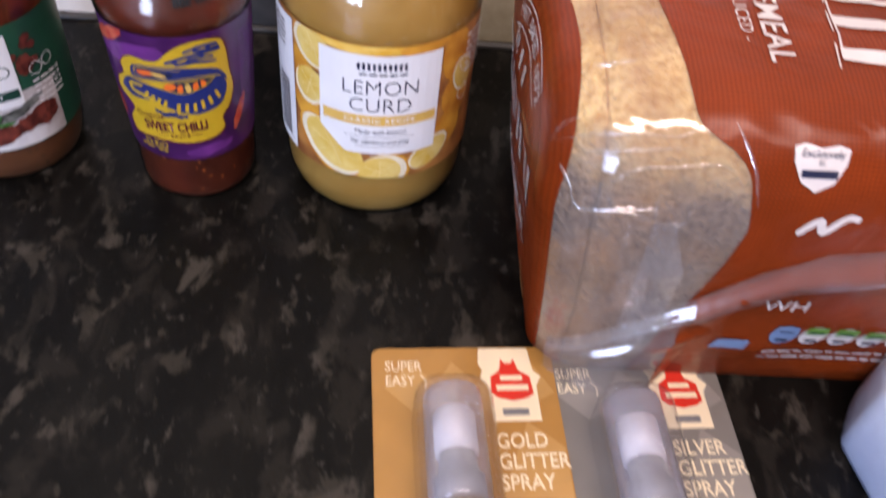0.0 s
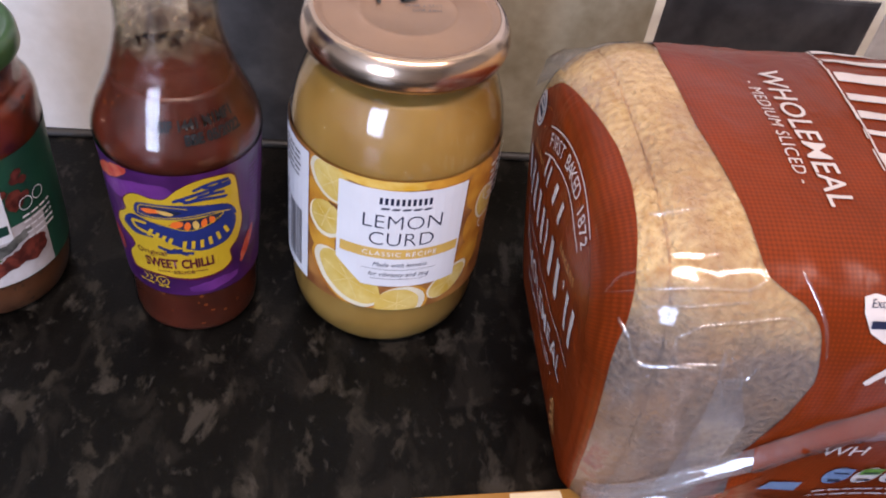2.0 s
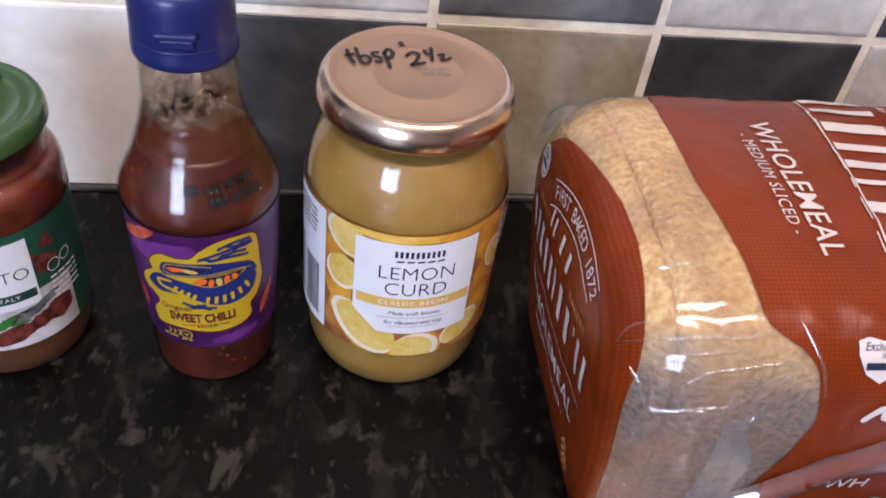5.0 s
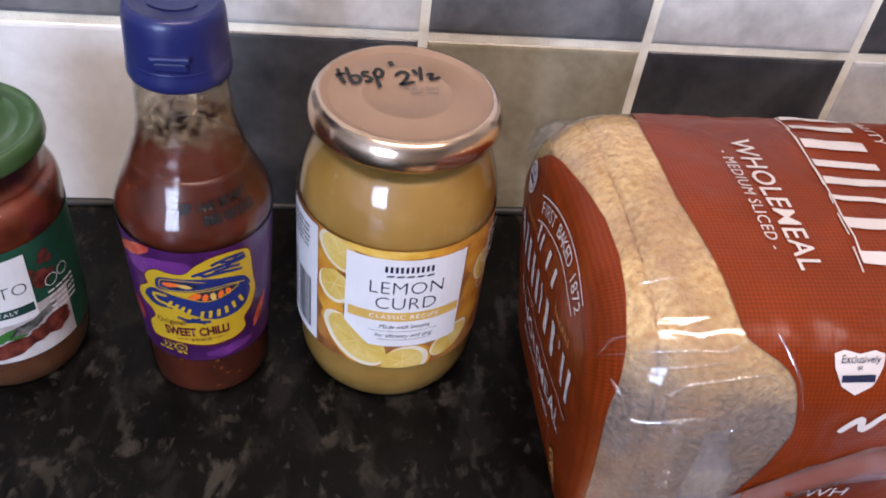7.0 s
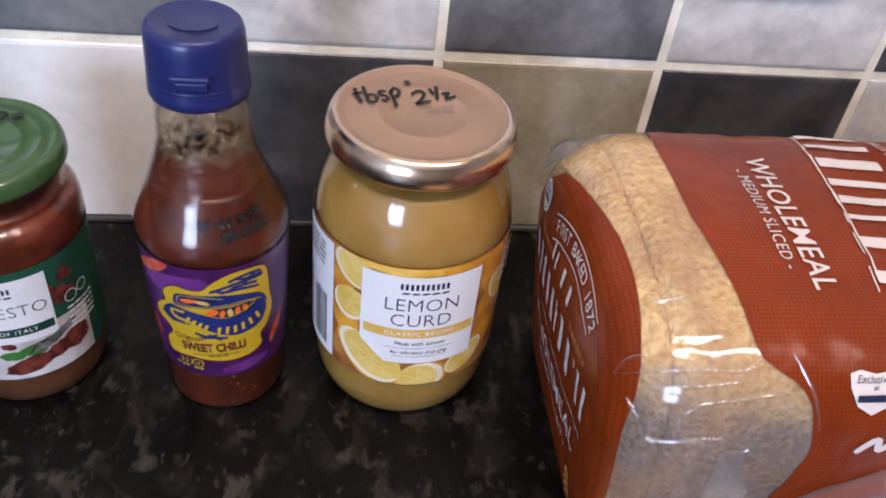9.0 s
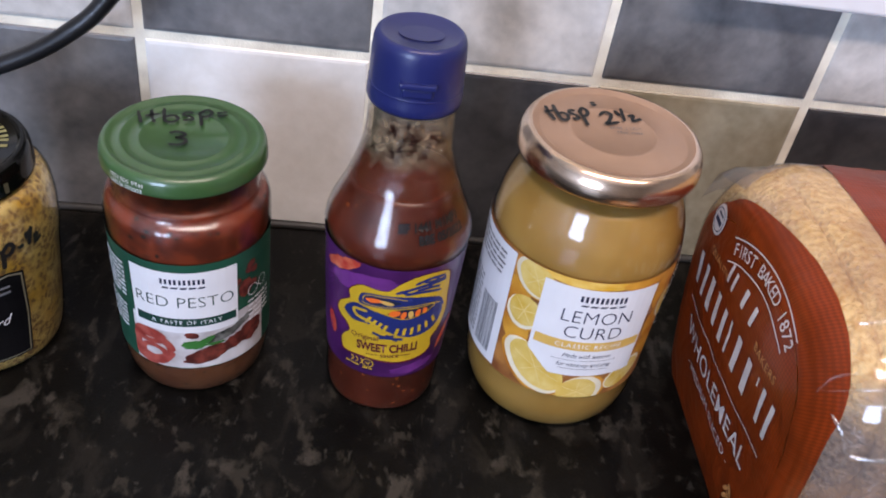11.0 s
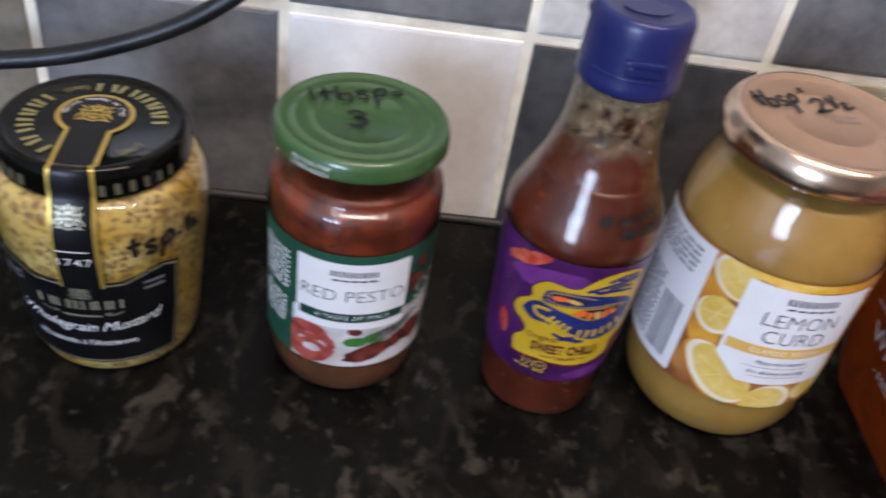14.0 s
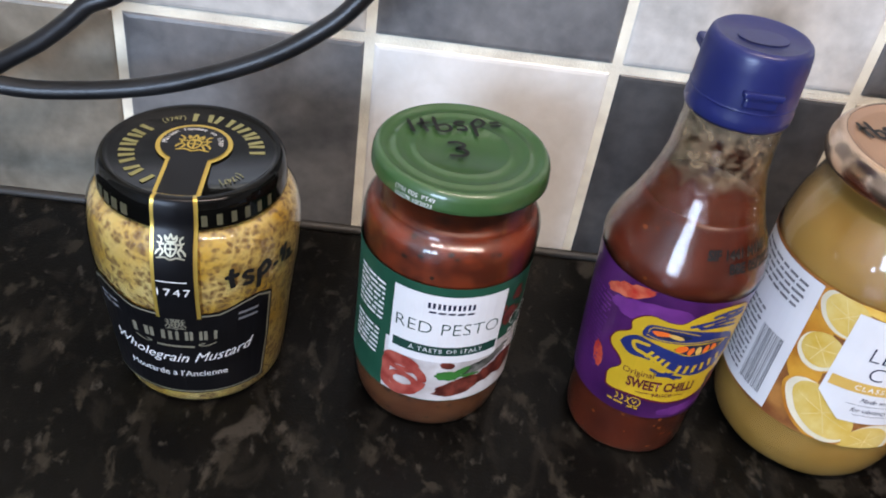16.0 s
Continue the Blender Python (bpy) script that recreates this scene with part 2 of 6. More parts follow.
LABEL_DARK = mat("lemon_photo_shade", (0.20, 0.065, 0.020), 0.4, second=(0.46, 0.20, 0.05), mixscale=95)


# ---------------------------------------------------------------- mesh helpers
def finish(name, bm, material, smooth=False):
    me = bpy.data.meshes.new(name)
    bm.to_mesh(me)
    bm.free()
    for m in material if isinstance(material, (list, tuple)) else [material]:
        me.materials.append(m)
    if smooth:
        me.polygons.foreach_set("use_smooth", [True] * len(me.polygons))
    return me


def part(name, bm, material, parent, label="", smooth=False):
    ob = new(name, finish(name, bm, material, smooth))
    ob.parent = parent
    return tagged(ob, label)


def pieces(name, bms, place, material, parent):
    """Each shape as a part of its own."""
    for bm in bms:
        part(name, place(bm), material, parent)


def small(name, bm, material, parent, label=""):
    """Print or specks too small to tell apart, kept as one part."""
    return tagged(part(name, bm, material, parent, label), kind="stuff")


def solid(name, bm, material, label="", category="", kind="", smooth=False, group=""):
    return tagged(new(name, finish(name, bm, material, smooth)), label, category, group, kind)


def thing(name, label, category, x=0, y=0, z=0, rz=0, group=""):
    ob = new(name)
    ob.empty_display_size = 0.02
    ob.matrix_world = pose(x, y, z, 0, 0, rz)
    return tagged(ob, label, category, group)


def box(x0, x1, y0, y1, z0, z1, bevel=0.0, seg=2):
    bm = bmesh.new()
    bmesh.ops.create_cube(bm, size=1)
    bmesh.ops.scale(bm, vec=(x1 - x0, y1 - y0, z1 - z0), verts=bm.verts)
    bmesh.ops.translate(bm, vec=((x0 + x1) / 2, (y0 + y1) / 2, (z0 + z1) / 2), verts=bm.verts)
    if bevel:
        bmesh.ops.bevel(bm, geom=bm.edges[:], offset=bevel, segments=seg, profile=0.5, affect="EDGES")
    return bm


def lathe(profile, seg=96, smooth=True, wobble=0.0):
    """A body of revolution from (radius, height) pairs."""
    bm = bmesh.new()
    rings = []
    for r, z in profile:
        if r < 1e-6:
            rings.append([bm.verts.new((0, 0, z))])
        else:
            rings.append([bm.verts.new((r * math.sin(2 * math.pi * i / seg), -r * math.cos(2 * math.pi * i / seg),
                                        z + (wobble * noise.noise((r * 90 * math.sin(2 * math.pi * i / seg), r * 90 * math.cos(2 * math.pi * i / seg), z * 50)) if wobble else 0)))
                          for i in range(seg)])
    for a, b in zip(rings, rings[1:]):
        for i in range(seg):
            j = (i + 1) % seg
            f = [a[i % len(a)], a[j % len(a)], b[j % len(b)], b[i % len(b)]]
            u = []
            for v in f:
                if v not in u:
                    u.append(v)
            if len(u) > 2:
                bm.faces.new(u)
    bmesh.ops.recalc_face_normals(bm, faces=bm.faces)
    return bm


def smooth_profile(points, n=6):
    """Catmull-Rom through (radius, height) points."""
    out = []
    for i in range(len(points) - 1):
        p0, p1, p2, p3 = points[max(i - 1, 0)], points[i], points[i + 1], points[min(i + 2, len(points) - 1)]
        for k in range(n):
            t = k / n
            out.append(tuple(0.5 * (2 * b + (c - a) * t + (2 * a - 5 * b + 4 * c - d) * t * t + (3 * b - a - 3 * c + d) * t ** 3)
                             for a, b, c, d in zip(p0, p1, p2, p3)))
    out.append(tuple(points[-1]))
    return [(max(0.0, r), z) for r, z in out]


def radius_at(profile):
    """The radius of a profile as a function of height."""
    pr = sorted((z, r) for r, z in profile)
    zs, rs = [p[0] for p in pr], [p[1] for p in pr]
    return lambda z: float(np.interp(z, zs, rs))


def flat(poly):
    """A flat face in the XY plane from an outline."""
    bm = bmesh.new()
    bm.faces.new([bm.verts.new((x, y, 0)) for x, y in poly])
    bmesh.ops.triangulate(bm, faces=bm.faces)
    return bm


def rect(x0, x1, y0, y1):
    return [(x0, y0), (x1, y0), (x1, y1), (x0, y1)]


def disc(cx, cy, rx, ry, n=28, a0=0, a1=360):
    return [(cx + rx * math.cos(radians(a0 + (a1 - a0) * i / n)), cy + ry * math.sin(radians(a0 + (a1 - a0) * i / n))) for i in range(n + (a1 - a0 < 360))]


def blob(cx, cy, rx, ry, seed, rough=0.15, n=40):
    return [(cx + rx * math.cos(a) * (1 + rough * noise.noise((3 * math.cos(a), 3 * math.sin(a), seed))),
             cy + ry * math.sin(a) * (1 + rough * noise.noise((3 * math.cos(a), 3 * math.sin(a), seed + 9)))) for a in [2 * math.pi * i / n for i in range(n)]]


def ring(cx, cy, r0, r1, n=40, a0=0, a1=360):
    bm = bmesh.new()
    full = a1 - a0 >= 360
    vs = []
    for i in range(n + (not full)):
        a = radians(a0 + (a1 - a0) * i / n)
        vs.append([bm.verts.new((cx + r * math.cos(a), cy + r * math.sin(a), 0)) for r in (r0, r1)])
    for i in range(n):
        j = (i + 1) % len(vs)
        bm.faces.new((vs[i][0], vs[i][1], vs[j][1], vs[j][0]))
    return bm


def text(body, size, align="CENTER", shear=0.0, spacing=1.0, bold=0.0, x=0, y=0, sx=1.0):
    cu = bpy.data.curves.new("text", "FONT")
    cu.body, cu.size, cu.align_x, cu.align_y, cu.shear, cu.space_character, cu.offset = body, size, align, "CENTER", shear, spacing, bold
    cu.resolution_u = 3
    ob = bpy.data.objects.new("text", cu)
    scene.collection.objects.link(ob)
    me = bpy.data.meshes.new_from_object(ob.evaluated_get(bpy.context.evaluated_depsgraph_get()))
    bm = bmesh.new()
    bm.from_mesh(me)
    bpy.data.objects.remove(ob)
    bpy.data.curves.remove(cu)
    bpy.data.meshes.remove(me)
    for v in bm.verts:
        v.co = Vector((v.co.x * sx + x, v.co.y + y, 0))
    return bm


def stroke(lines, width, smoothing=5):
    """Pen strokes: ribbons along smooth lines."""
    bm = bmesh.new()
    for pts in lines:
        p = smooth_line(pts, smoothing)
        left = []
        for i, (x, y) in enumerate(p):
            ax, ay = p[max(i - 1, 0)]
            bx, by = p[min(i + 1, len(p) - 1)]
            d = Vector((bx - ax, by - ay)).normalized()
            w = width * (0.5 if 0 < i < len(p) - 1 else 0.32) * (1 + 0.18 * noise.noise((x * 300, y * 300, 4)))
            left.append((bm.verts.new((x - d.y * w, y + d.x * w, 0)), bm.verts.new((x + d.y * w, y - d.x * w, 0))))
        for a, b in zip(left, left[1:]):
            bm.faces.new((a[1], b[1], b[0], a[0]))
    return bm


def smooth_line(pts, n):
    out = []
    for i in range(len(pts) - 1):
        p0, p1, p2, p3 = pts[max(i - 1, 0)], pts[i], pts[i + 1], pts[min(i + 2, len(pts) - 1)]
        for k in range(n):
            t = k / n
            out.append(tuple(0.5 * (2 * b + (c - a) * t + (2 * a - 5 * b + 4 * c - d) * t * t + (3 * b - a - 3 * c + d) * t ** 3)
                             for a, b, c, d in zip(p0, p1, p2, p3)))
    return out + [tuple(pts[-1])]


# pen letters on a unit-high grid
PEN = {
    "t": (0.55, [[(0.25, 0.95), (0.22, 0.45), (0.28, 0.02)], [(0.0, 0.55), (0.5, 0.62)]]),
    "b": (0.62, [[(0.12, 1.0), (0.08, 0.5), (0.1, 0.05), (0.4, 0.02), (0.52, 0.25), (0.38, 0.45), (0.12, 0.38)]]),
    "s": (0.55, [[(0.45, 0.55), (0.2, 0.6), (0.1, 0.42), (0.36, 0.25), (0.34, 0.04), (0.04, 0.06)]]),
    "p": (0.62, [[(0.1, 0.55), (0.1, 0.1), (0.06, -0.42)], [(0.1, 0.45), (0.36, 0.72), (0.52, 0.5), (0.36, 0.24), (0.12, 0.2)]]),
    "=": (0.5, [[(0.05, 0.42), (0.42, 0.46)], [(0.05, 0.2), (0.42, 0.24)]]),
    "-": (0.4, [[(0.05, 0.3), (0.3, 0.33)]]),
    "1": (0.3, [[(0.1, 0.95), (0.14, 0.05)]]),
    "2": (0.6, [[(0.05, 0.62), (0.3, 0.8), (0.44, 0.6), (0.2, 0.22), (0.04, 0.08), (0.5, 0.12)]]),
    "3": (0.6, [[(0.04, 0.74), (0.24, 0.82), (0.44, 0.70), (0.38, 0.54), (0.20, 0.46)], [(0.20, 0.47), (0.42, 0.40), (0.48, 0.22), (0.32, 0.05), (0.03, 0.08)]]),
    "/": (0.3, [[(0.3, 0.9), (0.0, -0.05)]]),
    "h": (0.75, [[(0.08, 0.85), (0.1, 0.5)], [(0.34, 0.95), (0.1, 0.15)], [(0.34, 0.42), (0.55, 0.44), (0.38, 0.12), (0.72, 0.2)]]),
    " ": (0.4, []),
}


def pen(word, size, width, x=0, y=0, rise=0.0, sx=1.0):
    lines, at = [], 0.0
    for ch in word:
        adv, ls = PEN[ch]
        for l in ls:
            lines.append([(x + (at + px) * size * sx, y + (py + at * rise) * size) for px, py in l])
        at += adv
    return stroke(lines, width)


def turned(bm, deg=0, x=0, y=0, s=1.0):
    m = Matrix.Translation((x, y, 0)) @ Matrix.Rotation(radians(deg), 4, "Z") @ Matrix.Scale(s, 4)
    bmesh.ops.transform(bm, matrix=m, verts=bm.verts)
    return bm


def joined(*bms):
    out = bmesh.new()
    for b in bms:
        me = bpy.data.meshes.new("tmp")
        b.to_mesh(me)
        b.free()
        out.from_mesh(me)
        bpy.data.meshes.remove(me)
    return out


def wrapped(bm, rad, facing, off, step=0.003):
    """Bends a flat shape (x across, y up, in metres) round a body whose radius at each height is rad(z)."""
    xs = [v.co.x for v in bm.verts]
    k = math.floor(min(xs) / step) + 1
    while k * step < max(xs):
        bmesh.ops.bisect_plane(bm, geom=bm.verts[:] + bm.edges[:] + bm.faces[:], plane_co=(k * step, 0, 0), plane_no=(1, 0, 0), dist=1e-7)
        k += 1
    for v in bm.verts:
        z = v.co.y
        r = rad(z)
        a = v.co.x / rad.ref + radians(facing)
        v.co = Vector(((r + off) * math.sin(a), -(r + off) * math.cos(a), z))
    bmesh.ops.recalc_face_normals(bm, faces=bm.faces)
    return bm


class Rad:
    def __init__(self, profile, ref):
        self.f, self.ref = radius_at(profile), ref

    def __call__(self, z):
        return self.f(z)


def sheet(rad, a0, a1, z0, z1, off, na=48, nz=8, facing=0.0):
    """A label all along a stretch of the body, angles in degrees from the front."""
    bm = bmesh.new()
    g = [[None] * (nz + 1) for _ in range(na + 1)]
    for i in range(na + 1):
        a = radians(facing + a0 + (a1 - a0) * i / na)
        for j in range(nz + 1):
            z = z0 + (z1 - z0) * j / nz
            r = rad(z) + off
            g[i][j] = bm.verts.new((r * math.sin(a), -r * math.cos(a), z))
    for i in range(na):
        for j in range(nz):
            bm.faces.new((g[i][j], g[i + 1][j], g[i + 1][j + 1], g[i][j + 1]))
    return bm


def clipped(bm, lo, hi):
    """Cuts a flat shape off below lo and above hi."""
    for y, n in ((lo, (0, -1, 0)), (hi, (0, 1, 0))):
        bmesh.ops.bisect_plane(bm, geom=bm.verts[:] + bm.edges[:] + bm.faces[:], plane_co=(0, y, 0), plane_no=n, dist=1e-7, clear_outer=True)
    return bm


def lifted(bm, z):
    bmesh.ops.translate(bm, vec=(0, 0, z), verts=bm.verts)
    return bm


def bars(x0, x1, ys, h, gaps=3, seed=1):
    """Lines of unreadable small print as plain bars."""
    rnd = random.Random(seed)
    out = []
    for y in ys:
        x = x0
        while x < x1 - h:
            w = min(rnd.uniform(2, 6) * h, x1 - x)
            out.append(flat(rect(x, x + w, y - h / 2, y + h / 2)))
            x += w + 0.8 * h
    return joined(*out)


def shell(profile, thick, top_open=True):
    """Glass with an inner wall, from the outer profile (bottom first)."""
    inner = [(max(r - thick, 0.0), z + (thick if i < 3 else 0)) for i, (r, z) in enumerate(profile)]
    return profile + inner[::-1]


def filling(prof, top):
    """What fills a jar right up to the glass, from its outer profile."""
    return [(max(r - 0.0007, 0.0), max(z, 0.0018)) for r, z in prof if z < top]


def closed(points, n=4):
    """A smooth closed outline, given in millimetres."""
    return smooth_line([(x / 1000, y / 1000) for x, y in points + points[:1]], n)[:-1]


def mm(*lines):
    return [[(x / 1000, y / 1000) for x, y in l] for l in lines]


def stems(x0, x1, y0, y1, share=0.3):
    """Plain marks in place of a letter: one upright bar, or two where it is wide."""
    w = x1 - x0
    if w < 0.55 * (y1 - y0):
        return [flat(rect(x0 + w * 0.25, x1 - w * 0.25, y0, y1))]
    return [flat(rect(x0, x0 + w * share, y0, y1)), flat(rect(x1 - w * share, x1, y0, y1))]


# ---------------------------------------------------------------- the room
solid("floor", box(ROOM_X0, ROOM_X1, ROOM_Y0, 0.0, FLOOR_Z - 0.1, FLOOR_Z), FLOORM, "brown vinyl kitchen floor", "floor", "structure")
solid("ceiling", box(ROOM_X0 - 0.15, ROOM_X1 + 0.15, ROOM_Y0 - 0.15, 0.15, CEIL_Z, CEIL_Z + 0.1), CEIL, "white painted ceiling", "ceiling", "structure")
wall_back = solid("wall_back", box(ROOM_X0, ROOM_X1, 0.0009, 0.15, FLOOR_Z, CEIL_Z), GROUT, "tiled kitchen wall with pale grout behind the worktop", "wall", "structure")
solid("wall_left", box(ROOM_X0 - 0.15, ROOM_X0, ROOM_Y0 - 0.15, 0.15, FLOOR_Z, CEIL_Z), PLASTER, "plain painted kitchen wall", "wall", "structure")
solid("wall_right", box(ROOM_X1, ROOM_X1 + 0.15, ROOM_Y0 - 0.15, 0.15, FLOOR_Z, CEIL_Z), PLASTER, "plain painted kitchen wall", "wall", "structure")
solid("wall_front", joined(box(ROOM_X0, WIN_X0, ROOM_Y0 - 0.15, ROOM_Y0, FLOOR_Z, CEIL_Z), box(WIN_X1, ROOM_X1, ROOM_Y0 - 0.15, ROOM_Y0, FLOOR_Z, CEIL_Z),
                           box(WIN_X0, WIN_X1, ROOM_Y0 - 0.15, ROOM_Y0, FLOOR_Z, WIN_Z0), box(WIN_X0, WIN_X1, ROOM_Y0 - 0.15, ROOM_Y0, WIN_Z1, CEIL_Z)),
      PLASTER, "plain painted wall with a window opening", "wall", "structure")
window = thing("window_1", "white framed kitchen window", "window", WIN_X0, ROOM_Y0 - 0.08, WIN_Z0)
window["kind"] = "structure"
ww, wh = WIN_X1 - WIN_X0, WIN_Z1 - WIN_Z0
part("window_frame", joined(box(0.0005, 0.05, -0.03, 0.03, 0.0005, wh - 0.0005, 0.004), box(ww - 0.05, ww - 0.0005, -0.03, 0.03, 0.0005, wh - 0.0005, 0.004),
                            box(0.051, ww - 0.051, -0.03, 0.03, 0.0005, 0.05, 0.004), box(0.051, ww - 0.051, -0.03, 0.03, wh - 0.05, wh - 0.0005, 0.004),
                            box(ww / 2 - 0.025, ww / 2 + 0.025, -0.03, 0.03, 0.051, wh - 0.051, 0.004)), WHITE_PLASTIC, window)
for k in range(2):
    part("pane", box(0.051 + k * (ww / 2 - 0.025), ww / 2 - 0.026 + k * (ww / 2 - 0.025), -0.003, 0.003, 0.051, wh - 0.051), WINDOW_GLASS, window)

strip = thing("strip_light", "warm white ceiling strip light", "lamp", 0.1, -0.75, CEIL_Z)
part("housing", box(-0.73, 0.73, -0.09, 0.09, -0.06, 0.0, 0.008), WHITE_PLASTIC, strip)

# ---------------------------------------------------------------- worktop
solid("worktop", box(ROOM_X0 + 0.002, ROOM_X1 - 0.002, -0.60, 0.0, -0.04, 0.0, 0.004), WORKTOP, "dark speckled stone-look laminate kitchen worktop", "worktop", "structure")
solid("base_cabinet", box(ROOM_X0 + 0.002, ROOM_X1 - 0.002, -0.56, 0.0, FLOOR_Z, -0.0402), CABINET, "plain wooden base cabinet under the worktop", "cabinet", "structure")
seal = bmesh.new()
bmesh.ops.create_cone(seal, cap_ends=True, segments=10, radius1=0.0022, radius2=0.0022, depth=3.6)
bmesh.ops.rotate(seal, cent=(0, 0, 0), matrix=Matrix.Rotation(radians(90), 3, "Y"), verts=seal.verts)
bmesh.ops.translate(seal, vec=(-0.1, -0.0006, 0.0006), verts=seal.verts)
solid("sealant_bead", seal, mat("dark_sealant", (0.03, 0.028, 0.025), 0.5), "dark sealant bead between worktop and tiles", "trim", "structure", True)


# ---------------------------------------------------------------- socket and cable
def build_socket():
    s = thing("wall_socket", "white plastic double wall socket plate", "socket", 0.1, 0.0, 0.188)
    bm = box(-0.073, 0.073, -0.0098, 0.0, -0.043, 0.043)
    bmesh.ops.bevel(bm, geom=[e for e in bm.edges if abs(e.verts[0].co.y - e.verts[1].co.y) > 0.005], offset=0.006, segments=5, profile=0.5, affect="EDGES")
    bmesh.ops.bevel(bm, geom=[e for e in bm.edges if all(v.co.y < -0.009 for v in e.verts)], offset=0.002, segments=3, profile=0.5, affect="EDGES")
    part("face_plate", bm, WHITE_PLASTIC, s, smooth=False)
    return s


build_socket()


def tube(points, radius, n=10, seg=12):
    p = [Vector(q) for q in smooth_line(points, n)]
    bm = bmesh.new()
    rings = []
    up = Vector((0, 1, 0))
    for i, c in enumerate(p):
        d = (p[min(i + 1, len(p) - 1)] - p[max(i - 1, 0)]).normalized()
        u = d.cross(up)
        u = u.normalized() if u.length > 1e-4 else Vector((0, 0, 1))
        w = d.cross(u).normalized()
        rings.append([bm.verts.new(c + radius * (math.cos(2 * math.pi * k / seg) * u + math.sin(2 * math.pi * k / seg) * w)) for k in range(seg)])
    for a, b in zip(rings, rings[1:]):
        for k in range(seg):
            bm.faces.new((a[k], a[(k + 1) % seg], b[(k + 1) % seg], b[k]))
    bm.faces.new(rings[0])
    bm.faces.new(rings[-1])
    bmesh.ops.recalc_face_normals(bm, faces=bm.faces)
    return bm


solid("power_cable", tube([(-0.12, 0.006, 0.30), (-0.15, -0.016, 0.22), (-0.178, -0.024, 0.16), (-0.202, -0.028, 0.125), (-0.2177, -0.03, 0.110), (-0.240, -0.03, 0.0957),
                           (-0.272, -0.03, 0.0824), (-0.304, -0.03, 0.0751), (-0.336, -0.03, 0.0730), (-0.38, -0.028, 0.080), (-0.43, -0.022, 0.11), (-0.45, -0.014, 0.17),
                           (-0.40, -0.012, 0.215), (-0.33, -0.013, 0.185), (-0.2917, -0.017, 0.120), (-0.305, -0.019, 0.1035), (-0.3214, -0.020, 0.089), (-0.339, -0.020, 0.077), (-0.37, -0.018, 0.055),
                           (-0.42, -0.02, 0.018), (-0.47, -0.028, 0.0042), (-0.56, -0.05, 0.0036), (-0.70, -0.06, 0.0036)], 0.0036),
      CABLE, "black rubber power cable looped in front of the tiles", "cable", smooth=True)

# ---------------------------------------------------------------- lemon curd
CURD = mat("lemon_curd", (0.33, 0.173, 0.035), 0.4, second=(0.43, 0.243, 0.062), mixscale=45, sss=0.05)
ROSE = mat("rose_gold_lacquer", (0.345, 0.222, 0.148), 0.40, metal=0.25, var=0.05, bump=0.05)
ROSE_METAL = mat("rose_gold_metal", (0.72, 0.53, 0.39), 0.22, metal=1.0, var=0.04)


